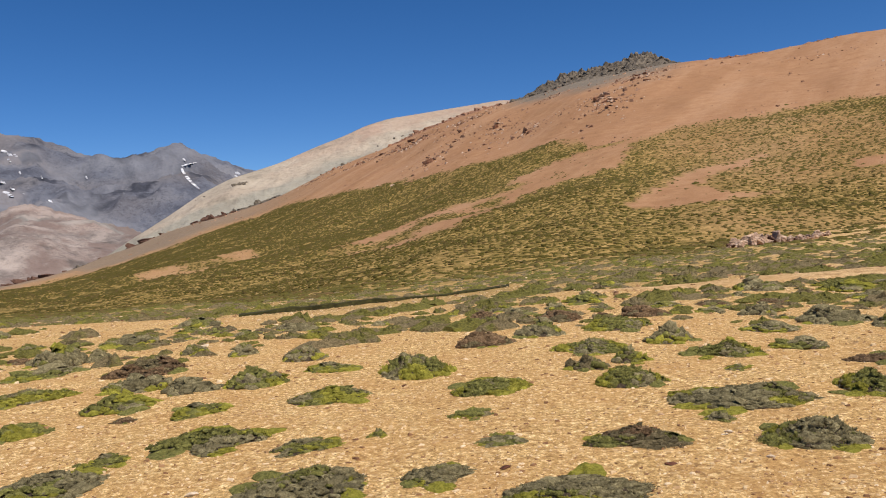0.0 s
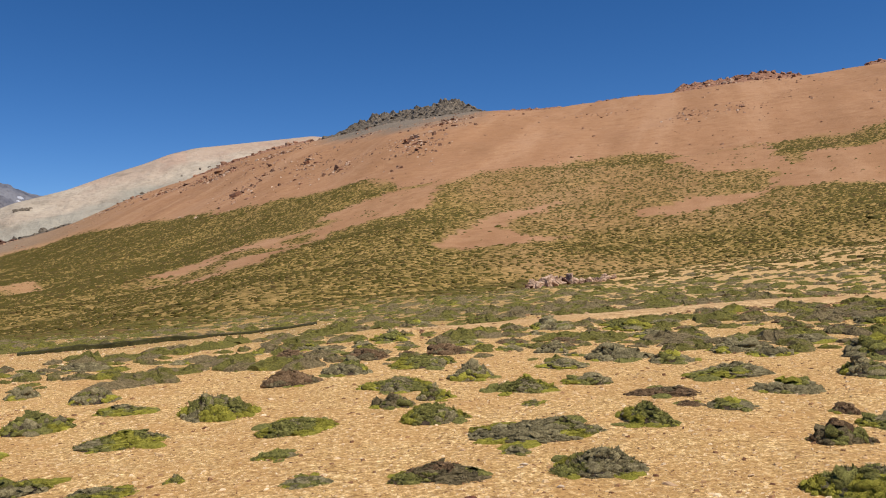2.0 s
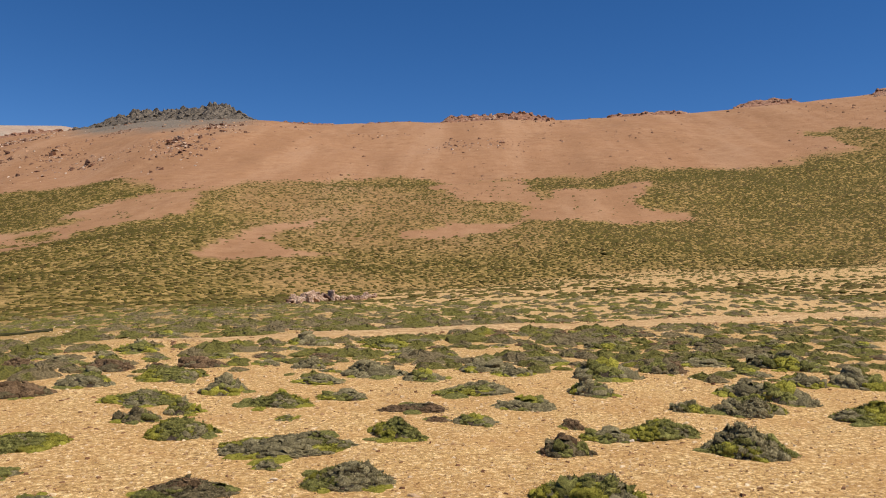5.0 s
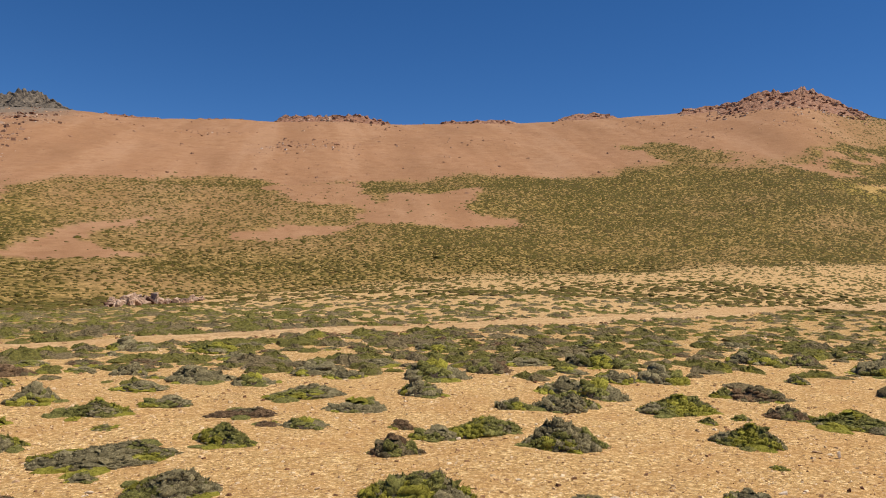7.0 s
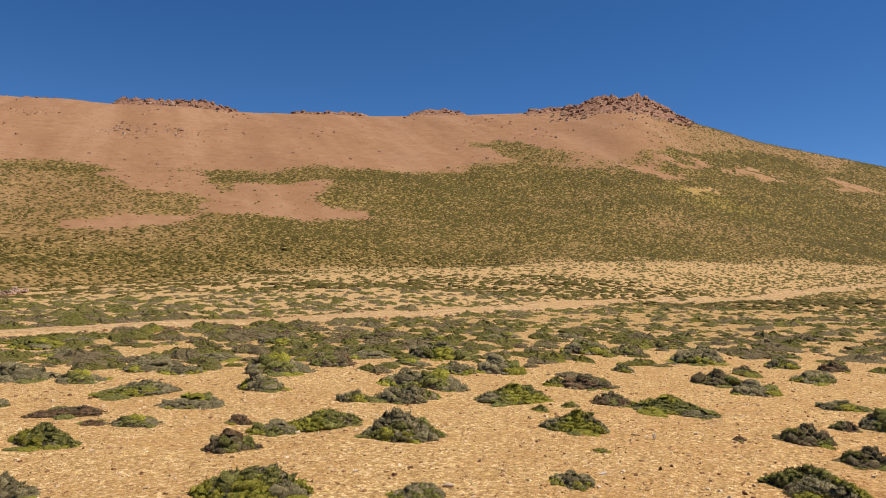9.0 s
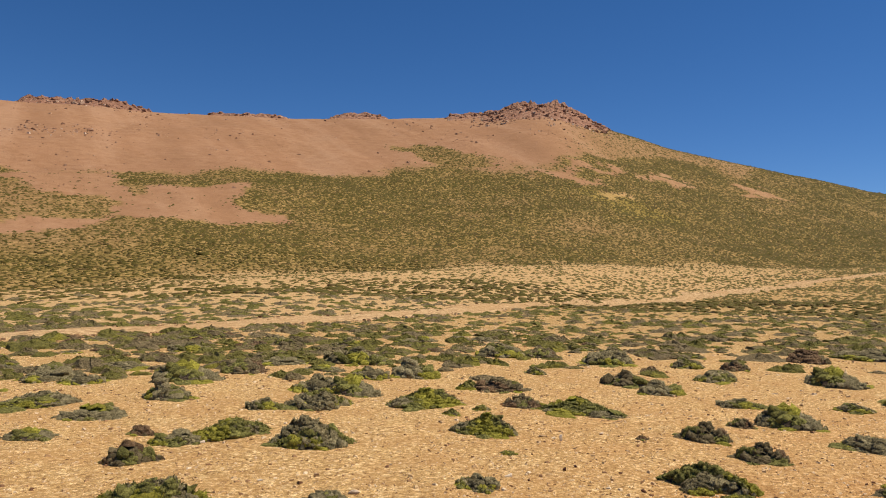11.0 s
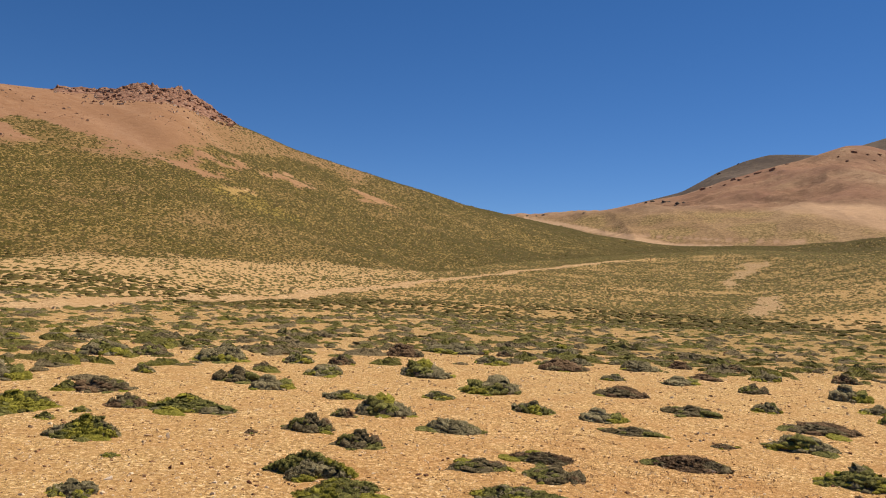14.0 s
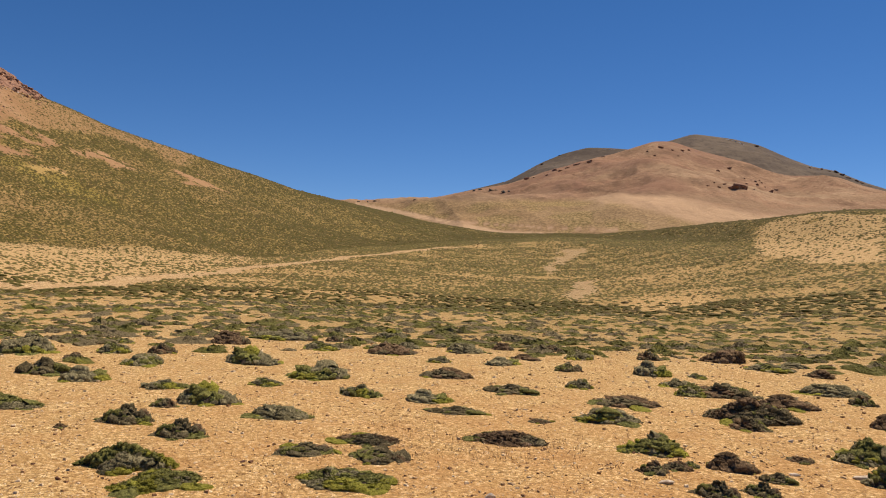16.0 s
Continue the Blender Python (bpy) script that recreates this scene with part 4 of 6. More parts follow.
def track_material():
    k = Nodes("track_dirt")
    c = k.ramp(k.noise(3.5, 8, 0.78), (0.36, (0.29, 0.175, 0.08)), (0.48, (0.46, 0.305, 0.15)), (0.64, (0.64, 0.47, 0.27)))
    c = k.mix(0.6, c, k.mix(k.ramp(k.noise(14, 6, 0.7), (0.38, 0.0), (0.62, 1.0)), (0.62, 0.6, 0.56), (1.3, 1.3, 1.28)), "MULTIPLY")
    c = k.mix(k.ramp(k.noise(0.25, 3), (0.42, 0.0), (0.65, 0.7)), c, (0.45, 0.285, 0.13))
    return k.done(c, 0.97, k.noise(7, 6, 0.7), 0.06, 0.7, 0.1)


TRACK = track_material()
strip("dirt_track", "pale sandy dirt track crossing the slope", TRACK, [(b_, float(round_at(TRACK_R, b_))) for b_ in np.arange(7, 102, 1.0)], 1.05, 0.05, 0.15, "track")


def bank_material():
    k = Nodes("dark_turf")
    # nearly black olive brown, so the bank reads as a thin dark line
    return k.done(k.ramp(k.noise(5, 5, 0.7), (0.3, (0.016, 0.014, 0.006)), (0.55, (0.045, 0.042, 0.012)), (0.75, (0.10, 0.09, 0.03))), 0.9, k.noise(14, 5), 0.05, 0.8)


def BANK_R(b_):
    """Distance of the bank's face at a bearing."""
    return np.interp(b_, [-14.5, -9.2, -3.6, 4.6], [18.6, 19.4, 20.4, 24.0]) + 0.25 * fractal(b_ * 0.5, 0 * b_, 83, 2)


def turf_bank():
    """A low undercut bank of dark turf beside a dry runnel."""
    b_ = np.linspace(-14.5, 4.6, 240)
    r = BANK_R(b_)
    high = 0.12 * np.interp(b_, [-14.5, -12, -8, -2, 2, 4.6], [0.25, 0.9, 1.1, 0.55, 0.45, 0.2]) * (1 + 0.2 * fractal(b_ * 0.8, 0 * b_, 84, 2))
    rows = []
    for off, up in ((-0.25, -0.05), (0.0, 0.02), (-0.05, 0.75), (0.12, 1.0), (0.9, 0.85), (1.9, -0.3)):
        x, y = at_bearing(b_, r + off)
        rows.append(np.stack([x, y, ground_z(x, y) + up * high], -1))
    me = mesh_from("turf_bank", np.stack(rows).reshape(-1, 3), grid_faces(6, 240)[:, ::-1], bank_material())
    tagged(new("turf_bank", me), "low dark turf bank along a dry runnel", "bank", kind="structure")


turf_bank()

# ---- plants ----
def clump_mesh(name, x, y, z0, width, height, sides, rings, material, seed, soft=False):
    """Many small rounded cushions with uneven outlines, as one mesh."""
    rng = np.random.default_rng(seed)
    n = len(x)
    a = rng.uniform(0, 6.283, (n, 1)) + np.arange(sides)[None, :] * 6.283 / sides + rng.normal(0, 0.25, (n, sides))
    long = rng.uniform(0.75, 1.5, (n, 1))
    layers = []
    for size, h in [(1.0, -0.12), (0.8, 0.62)][:rings]:
        rad = 0.5 * width[:, None] * size * rng.uniform(0.65, 1.35, (n, sides))
        px, py = x[:, None] + rad * np.cos(a) * long, y[:, None] + rad * np.sin(a) / long
        layers.append(np.stack([px, py, ground_z(px, py) + (height * h)[:, None] + height[:, None] * rng.uniform(-0.2, 0.2, (n, sides)) * (h > 0)], -1))
    top = np.stack([x + rng.normal(0, 0.1, n) * width, y + rng.normal(0, 0.1, n) * width, z0 + height], -1)[:, None, :]
    verts = np.concatenate(layers + [top], 1)
    per = sides * rings + 1
    tri = []
    for k in range(sides):
        q = (k + 1) % sides
        for lay in range(rings - 1):
            o = lay * sides
            tri += [(o + k, o + q, o + sides + q), (o + k, o + sides + q, o + sides + k)]
        o = (rings - 1) * sides
        tri.append((o + k, o + q, per - 1))
    faces = (np.arange(n) * per)[:, None, None] + np.array(tri)[None]
    return mesh_from(name, verts.reshape(-1, 3), faces.reshape(-1, 3), material, soft)


def sow(count, lo, hi, b_lo, b_hi, seed, lean=2.0, power=1.0):
    """Random places between two distances that the plant cover lets stand."""
    rng = np.random.default_rng(seed)
    b_ = rng.uniform(b_lo, b_hi, count)
    r = (lo ** lean + rng.uniform(0, 1, count) * (hi ** lean - lo ** lean)) ** (1 / lean)
    x, y = at_bearing(b_, r)
    keep = (rng.uniform(0, 1, count) < regions(x, y)[0] ** power) & (r < round_at(CREST_R, b_) * 1.0)
    return x[keep], y[keep], r[keep], rng


def scatter(cell, lo, hi, seed, blur):
    """Evenly spaced, jittered places in a ring that the plant cover lets stand; blur frays the edges of the patches."""
    rng = np.random.default_rng(seed)
    n = int(hi / cell)
    gx, gy = np.meshgrid(np.arange(-n, n + 1), np.arange(-n, n + 1))
    x, y = ((g.ravel() + rng.uniform(-0.46, 0.46, g.size)) * cell for g in (gx, gy))
    b_, r = polar(x, y)
    keep = (r > lo) & (r < hi) & (b_ > -31) & (b_ < 130) & (r < round_at(CREST_R, b_))
    x, y, b_, r = x[keep], y[keep], b_[keep], r[keep]
    cover = regions(x + rng.normal(0, blur, len(x)), y + rng.normal(0, blur, len(x)))[0]
    keep = rng.uniform(0, 1, len(x)) < cover
    return x[keep], y[keep], b_[keep], r[keep], cover[keep], rng


def sow_hill():
    x, y, b_, r, cover, rng = scatter(0.35, 36, 330, 5, 0.5)
    keep = (r > round_at(FOOT_R, b_) * 0.96) & (rng.uniform(0, 1, len(x)) < np.interp(r, [90, 200], [1.0, 0.7]))
    x, y, r, cover = x[keep], y[keep], r[keep], cover[keep]
    w = rng.lognormal(-1.15, 0.3, len(x)) * (0.75 + 0.4 * cover) * np.interp(r, [40, 90, 200, 330], [0.95, 1.0, 1.3, 1.7])
    for name, pick, rings, sides in (("hillside_shrubs", r < 72, 2, 4), ("upper_shrubs", r >= 72, 1, 4)):
        wide = w[pick] * (0.82 if rings == 2 else 1.12)
        me = clump_mesh(name, x[pick], y[pick], ground_z(x[pick], y[pick]), wide, wide * rng.uniform(0.14, 0.26, len(wide)), sides, rings, HILL_PLANT, 6, True)
        tagged(new(name, me), "countless low olive-green cushion shrubs dotting the hillside", "shrubs", kind="stuff")


def sow_flat():
    x, y, b_, r, cover, rng = scatter(0.44, 36, 200, 15, 0.4)
    keep = r < round_at(FOOT_R, b_) * 0.97
    x, y, r, cover = x[keep], y[keep], r[keep], cover[keep]
    w = np.minimum(rng.lognormal(-1.12, 0.32, len(x)), 0.62) * np.interp(r, [36, 60, 200], [1.0, 1.0, 1.3]) * (0.8 + 0.3 * cover)
    for name, pick, rings in (("flat_shrubs", r < 50, 2), ("distant_shrubs", r >= 50, 1)):
        wide = w[pick]
        me = clump_mesh(name, x[pick], y[pick], ground_z(x[pick], y[pick]), wide, wide * rng.uniform(0.12, 0.22, len(wide)), 6, rings, FIELD_PLANT, 16, True)
        tagged(new(name, me), "low grey-green cushion shrubs scattered over the sandy flat", "shrubs", kind="stuff")


def mound_field(name, label, x, y, w, h, across, rings, material, seed):
    """Many low lumpy mounds with ragged outlines, as one mesh."""
    rng = np.random.default_rng(seed)
    n = len(x)
    a = np.arange(across)[None, None, :] * 6.283 / across + rng.normal(0, 0.1, (n, rings, across))
    s = (np.r_[0.02, np.linspace(0.16, 1.0, rings - 1) ** 0.85])[None, :, None] + 0 * a
    amp, ph = rng.normal(0, 1, (4, n, 1, 1)) * np.array([0.14, 0.17, 0.11, 0.08])[:, None, None, None], rng.uniform(0, 6.28, (4, n, 1, 1))
    reach = 0.5 * w[:, None, None] * (1 + sum(amp[k] * np.cos((k + 1) * a + ph[k]) for k in range(4))) * (1 + 0.1 * rng.normal(0, 1, a.shape) * (s > 0.9))
    squeeze, spin = rng.uniform(0.6, 1.0, (n, 1, 1)), rng.uniform(0, 6.28, (n, 1, 1))
    u, v = reach * s * np.cos(a), reach * s * np.sin(a) * squeeze
    px, py = x[:, None, None] + u * np.cos(spin) - v * np.sin(spin), y[:, None, None] + u * np.sin(spin) + v * np.cos(spin)
    fall = 0.6 * (1 - s) + 0.4 * (1 - s ** 2)
    lumps = 0.8 * np.abs(bumps(px * 4.5, py * 4.5, 31)) + 0.7 * np.abs(bumps(px * 9.5, py * 9.5, 32))
    rise = h[:, None, None] * (fall * 0.5 + lumps * np.clip(fall, 0, 1) ** 0.6 + 0.2 * rng.normal(0, 1, a.shape) * (s < 0.95)) - 0.02 * (s > 0.95)
    verts = np.stack([px, py, ground_z(px, py) + rise], -1)
    faces = (np.arange(n) * across * rings)[:, None, None] + grid_faces(rings, across, closed=True)[None]
    me = mesh_from(name, verts.reshape(-1, 3), faces.reshape(-1, 4), material, False)
    tagged(new(name, me), label, "shrubs", kind="stuff")


def sow_near():
    """The belt of shrubs on both sides of the track."""
    x, y, r, rng = sow(12000, 11.5, 38, -32, 130, 25, 1.25)
    b_ = polar(x, y)[0]
    keep = (r < round_at(FOOT_R, b_) * 0.98) & (np.abs(r - round_at(TRACK_R, b_)) > (0.75 + 0.4 * smooth(28, 50, b_)) * smooth(5, 10, b_))
    bank = BANK_R(b_)
    keep &= ~((b_ > -15) & (b_ < 5.5) & (r > bank - 3.2) & (r < bank + 0.5))
    w = np.clip(rng.lognormal(-0.8, 0.42, len(x)), 0.15, 1.05) * np.interp(r, [12, 20, 38], [1.0, 0.95, 0.8])
    for px, py, pw in TAKEN:
        keep &= np.hypot(x - px, y - py) > 0.45 * (pw + 0.6 * w)
    x, y, r, w = x[keep], y[keep], r[keep], w[keep]
    h = np.minimum(w, 0.8) * rng.uniform(0.075, 0.145, len(x))
    near = r < 23
    mound_field("belt_shrubs", "low dark green and grey cushion shrubs crowding beside the track", x[near], y[near], w[near], h[near], 14, 6, BELT_PLANT, 26)
    mound_field("field_shrubs", "low olive and grey cushion shrubs beyond the track", x[~near], y[~near], w[~near], h[~near] * 0.85, 8, 4, BELT_PLANT, 27)


# ---- the shrubs that stand singly: a woody mound under many small cushions ----
def leaf_material(name, low, mid, high, scale=30):
    k = Nodes(name)
    c = k.ramp(k.noise(scale, 6, 0.8), (0.36, low), (0.5, mid), (0.65, high))
    lobe = k.sums("ADD", 1.0, k.attr("lobe"))
    c = k.mix(1.0, c, k.shade(lobe), "MULTIPLY")
    return k.done(c, 0.92, k.noise(55, 6, 0.75), 0.03, 0.9, 0.1)


WOOD = leaf_material("dead_wood", (0.041, 0.030, 0.022), (0.080, 0.061, 0.041), (0.138, 0.103, 0.071))
GREEN = leaf_material("green_cushion", (0.076, 0.076, 0.025), (0.171, 0.168, 0.049), (0.293, 0.281, 0.085))
LIME = leaf_material("lime_cushion", (0.139, 0.134, 0.020), (0.257, 0.243, 0.038), (0.376, 0.342, 0.069))
GREY = leaf_material("grey_cushion", (0.111, 0.096, 0.051), (0.214, 0.185, 0.098), (0.352, 0.307, 0.174))
DARK = leaf_material("dark_cushion", (0.074, 0.059, 0.030), (0.153, 0.125, 0.066), (0.267, 0.216, 0.123))
BROWN = leaf_material("brown_cushion", (0.077, 0.047, 0.025), (0.163, 0.104, 0.057), (0.273, 0.186, 0.107))


def mound(seed):
    """An uneven low dome of unit width: its plan and its height (0 to 1)."""
    rng = np.random.default_rng(seed)
    amp, ph = rng.normal(0, 1, 5) * np.array([0.13, 0.15, 0.11, 0.07, 0.05]), rng.uniform(0, 6.28, 5)
    off, peak = rng.uniform(-500, 500, 2), rng.uniform(-0.3, 0.3, 2)

    def reach(a):
        return 0.5 * (1 + sum(amp[k] * np.cos((k + 1) * a + ph[k]) for k in range(5)))

    def dome(a, s):
        x, y = s * np.cos(a), s * np.sin(a)
        away = np.clip(np.hypot(x - peak[0] * (1 - s), y - peak[1] * (1 - s)), 0, 1)
        high = (0.55 * (1 - away) + 0.45 * (1 - away ** 2)) * (0.78 + 0.34 * bumps(x * 1.9 + off[0], y * 1.9 + off[1], 91) + 0.16 * bumps(x * 4.5 + off[1], y * 4.5 + off[0], 92))
        return np.clip(high, 0, 1.1)

    turn = np.linspace(0, 6.2832, 400)
    ox, oy = reach(turn) * np.cos(turn), reach(turn) * np.sin(turn)

    def place(a, s):
        """Plan place, with the outline fitted to unit width and depth."""
        x, y = reach(a) * s * np.cos(a), reach(a) * s * np.sin(a)
        return (x - 0.5 * (ox.max() + ox.min())) / np.ptp(ox), (y - 0.5 * (oy.max() + oy.min())) / np.ptp(oy)

    return place, dome


def shrub_model(kind, seed, rich=True):
    rng = np.random.default_rng(seed)
    place, dome = mound(seed)
    # woody core; its dark colour also stands in for shade between the cushions
    a, s = np.meshgrid(np.arange(28) * 6.2832 / 28, np.r_[0.03, np.linspace(0.18, 0.98, 8)])
    core = np.stack([*place(a, s), dome(a, s) * 0.93 - 0.03 + 0.03 * rng.normal(0, 1, a.shape) * (s > 0.1)], -1)
    top = new("cushion_shrub", mesh_from("cushion_shrub", core.reshape(-1, 3), grid_faces(*a.shape, closed=True), WOOD))
    # flattened cushions that drape over it along the contours
    n, sides = (620, 6) if rich else (190, 5)
    pa, ps = np.arange(n) * 2.39996 + rng.normal(0, 0.3, n), np.clip(np.sqrt((np.arange(n) + 0.5) / n) * 1.0 + rng.normal(0, 0.025, n), 0, 1.03)
    cx, cy = ps * np.cos(pa), ps * np.sin(pa)
    squash = np.array([1, 1, 3.7])
    size = 0.74 / math.sqrt(n) * rng.lognormal(0, 0.36, n)
    base = np.stack([*place(pa, ps), dome(pa, np.minimum(ps, 1)) + rng.normal(0, 0.035, n)], -1)
    normal = np.stack([0.6 * np.cos(pa) * ps, 0.6 * np.sin(pa) * ps, np.ones(n)], -1) + rng.normal(0, 0.34, (n, 3))
    normal /= np.linalg.norm(normal, axis=1)[:, None]
    side = np.stack([-np.sin(pa), np.cos(pa), 0 * pa], -1) + rng.normal(0, 0.35, (n, 3))
    side -= normal * (side * normal).sum(1)[:, None]
    side /= np.linalg.norm(side, axis=1)[:, None]
    other = np.cross(normal, side)
    turn = np.arange(sides) * 6.283 / sides
    stretch = rng.uniform(1.0, 1.8, (n, 1, 1))
    layers = []
    for wide, lift in ((1.0, -0.5), (0.85, 0.3)):
        jit = rng.uniform(0.55, 1.45, (n, sides, 1))
        ring = (side[:, None] * np.cos(turn)[None, :, None] * stretch + 0.8 * other[:, None] * np.sin(turn)[None, :, None]) * size[:, None, None] * wide * jit
        layers.append(base[:, None] + (ring + normal[:, None] * (size * lift)[:, None, None]) * squash)
    tip = base + normal * (size * 0.68)[:, None] * squash
    verts = np.concatenate(layers + [tip[:, None]], 1)
    per, tri = len(layers) * sides + 1, []
    for k in range(sides):
        q = (k + 1) % sides
        for o in range(0, per - 1 - sides, sides):
            tri += [(o + k, o + q, o + sides + q), (o + k, o + sides + q, o + sides + k)]
        tri.append((per - 1 - sides + k, per - 1 - sides + q, per - 1))
    tri = np.array(tri)
    # sprigs that roughen them
    m = 3600 if rich else 700
    on = rng.integers(0, n, m)
    spread = rng.normal(0, 0.55, (2, m, 1))
    foot = base[on] + (side[on] * spread[0] * 1.2 + other[on] * spread[1] * 0.8 + normal[on] * (0.55 - 0.35 * (spread ** 2).sum(0))) * size[on, None] * squash
    way = (normal[on] + rng.normal(0, 0.5, (m, 3))) * rng.uniform(0.01, 0.026, m)[:, None]
    cross = np.cross(way, rng.normal(0, 1, (m, 3)))
    cross *= (0.0055 / (np.linalg.norm(cross, axis=1) + 1e-9))[:, None]
    sprig = np.stack([foot - cross * squash, foot + cross * squash, foot + way * squash], 1)
    # which growth covers each cushion: 0 young, 1 green or dry, 2 dead
    far, a_ = np.hypot(cx, cy), np.arctan2(cy, cx)
    field = 0.8 * bumps(cx * 1.5 + seed, cy * 1.7 - seed, 95) + 0.12 * rng.normal(0, 1, len(cx))
    fringe = (far > 0.72) & (bumps(np.cos(a_) * 1.2 + seed, np.sin(a_) * 1.2, 96) > -0.2)
    first = {"lush": (field > 0.22) | (fringe & (field > -0.3)), "green": (fringe & (field > -0.1)) | (field > 0.5), "grey": fringe & (field > 0.15),
             "dark": field > 0.42, "dead": field > 0.3}[kind]
    second = {"lush": field > -0.5, "green": field > -0.12, "grey": field > 0.25, "dark": field < -0.3, "dead": field > 2}[kind]
    growth = np.where(first, 0, np.where(second, 1, 2))
    names = {"lush": ("lime", "green", "grey"), "green": ("lime", "green", "grey"), "grey": ("lime", "green", "grey"), "dark": ("green", "brown", "dark"), "dead": ("dark", "dark", "brown")}[kind]
    colours = {"lime": LIME, "green": GREEN, "grey": GREY, "dark": DARK, "brown": BROWN}
    words = {"lime": "bright yellow-green young growth", "green": "dark green cushions of leaves", "grey": "dry grey dead cushions", "dark": "blackish dry cushions", "brown": "brown dead cushions"}
    tint = np.clip(rng.normal(-0.04, 0.19, n), -0.45, 0.45)
    sprig_tint = np.repeat(tint[on] + rng.normal(0.08, 0.25, m), 3).reshape(-1, 3)
    for g, colour in enumerate(names):
        mine, sprouts = growth == g, growth[on] == g
        count = int(mine.sum())
        if not count:
            continue
        tris = np.concatenate([((np.arange(count) * per)[:, None, None] + tri[None]).reshape(-1, 3), count * per + np.arange(3 * int(sprouts.sum())).reshape(-1, 3)])
        me = mesh_from(colour + "_foliage", np.concatenate([verts[mine].reshape(-1, 3), sprig[sprouts].reshape(-1, 3)]), tris, colours[colour])
        value_on(me, "lobe", np.concatenate([np.repeat(tint[mine], per), sprig_tint[sprouts].ravel()]))
        part(colour + "_foliage", me, top, words[colour])["kind"] = "stuff"
    # twigs that stick out at the rim
    m = {"dead": 110, "dark": 60}.get(kind, 14)
    a, s = rng.uniform(0, 6.283, m), rng.uniform(0.55, 1.05, m)
    foot = np.stack([*place(a, s), dome(a, np.minimum(s, 0.97)) * 0.9], -1)
    way = np.stack([np.cos(a), np.sin(a), rng.uniform(0.1, 1.0, m)], -1) * rng.uniform(0.05, 0.11, m)[:, None] + rng.normal(0, 0.02, (m, 3))
    cross = np.stack([-np.sin(a), np.cos(a), 0 * a], -1) * 0.006
    up = np.stack([0 * a, 0 * a, 0.02 + 0 * a], -1)
    tv = np.stack([foot - cross, foot + cross, foot + up, foot + way], 1).reshape(-1, 3)
    tf = (np.arange(m) * 4)[:, None, None] + np.array([(0, 1, 3), (1, 2, 3), (2, 0, 3)])[None]
    part("twig_rim", mesh_from("twig_rim", tv, tf.reshape(-1, 3), WOOD), top, "thin dry brown twigs")["kind"] = "stuff"
    word = {"lush": "bright green mounded cushion shrub on gravelly soil", "green": "dark green cushion shrub with grey dead patches", "grey": "mostly dry grey cushion shrub with little green",
            "dark": "blackish half-dead low cushion shrub", "dead": "brown dead flattened cushion shrub"}[kind]
    return tagged(top, word, "shrub", "cushion shrubs on the gravel plain")


MODELS = {(kind, rich): [] for kind in ("lush", "green", "grey", "dark", "dead") for rich in (True, False)}
TAKEN = []
shrub_rng = np.random.default_rng(12)
VARIANTS = 5


def plant_shrub(kind, bearing, r, width, high):
    x, y = (float(v) for v in at_bearing(bearing, r))
    TAKEN.append((x, y, width))
    spin = radians(-bearing) + shrub_rng.normal(0, 0.25) + (math.pi if shrub_rng.random() < 0.4 else 0)
    deep = width * shrub_rng.uniform(0.6, 0.8)
    m = Matrix.LocRotScale((x, y, float(ground_z(x, y)) - 0.01), Euler((0, 0, spin)), (width, deep, min(high, 0.28 * width) * 1.2))
    rich = width / r > 0.085
    made = MODELS[kind, rich]
    if len(made) < VARIANTS:
        ob = shrub_model(kind, 300 + 10 * len(made) + 57 * list(MODELS).index((kind, rich)), rich)
        ob.matrix_basis = m
        made.append(ob)
        return ob
    ob = copy_thing(made[shrub_rng.integers(VARIANTS)], Matrix.Identity(4))
    ob.matrix_basis = m
    return ob


plant_shrub("lush", -28.55, 8.27, 0.63, 0.12)
plant_shrub("green", -27.48, 10.12, 0.97, 0.15)
plant_shrub("green", -27.17, 6.17, 0.92, 0.11)
plant_shrub("green", -26.77, 12.02, 0.99, 0.12)
plant_shrub("green", -26.08, 13.11, 0.91, 0.28)
plant_shrub("lush", -23.63, 6.67, 0.41, 0.05)
plant_shrub("grey", -23.57, 12.97, 0.45, 0.15)
plant_shrub("lush", -22.55, 8.84, 0.73, 0.12)
plant_shrub("dead", -22.33, 8.16, 0.26, 0.05)
plant_shrub("green", -21.35, 9.87, 0.78, 0.18)
plant_shrub("dead", -20.68, 10.98, 1.06, 0.17)
plant_shrub("grey", -17.68, 9.35, 0.71, 0.13)
plant_shrub("green", -17.54, 12.44, 0.43, 0.14)
plant_shrub("lush", -17.3, 8.06, 0.64, 0.08)
plant_shrub("green", -16.5, 6.75, 0.98, 0.12)
plant_shrub("grey", -14.28, 11.67, 0.45, 0.18)
plant_shrub("lush", -13.54, 9.26, 0.7, 0.14)
plant_shrub("grey", -10.98, 5.18, 0.89, 0.13)
plant_shrub("grey", -10.16, 10.72, 0.6, 0.17)
plant_shrub("green", -10.11, 6.22, 0.6, 0.07)
plant_shrub("lush", -8.55, 8.05, 0.83, 0.1)
plant_shrub("lush", -8.23, 9.75, 0.67, 0.08)
plant_shrub("lush", -5.4, 6.38, 0.16, 0.06)
plant_shrub("green", -2.36, 8.94, 0.89, 0.25)
plant_shrub("grey", -1, 5.16, 0.57, 0.08)
plant_shrub("lush", 1.43, 6.76, 0.42, 0.07)
plant_shrub("dead", 2.81, 10.66, 0.77, 0.16)
plant_shrub("lush", 3, 7.83, 0.82, 0.13)
plant_shrub("green", 3.54, 5.86, 0.41, 0.05)
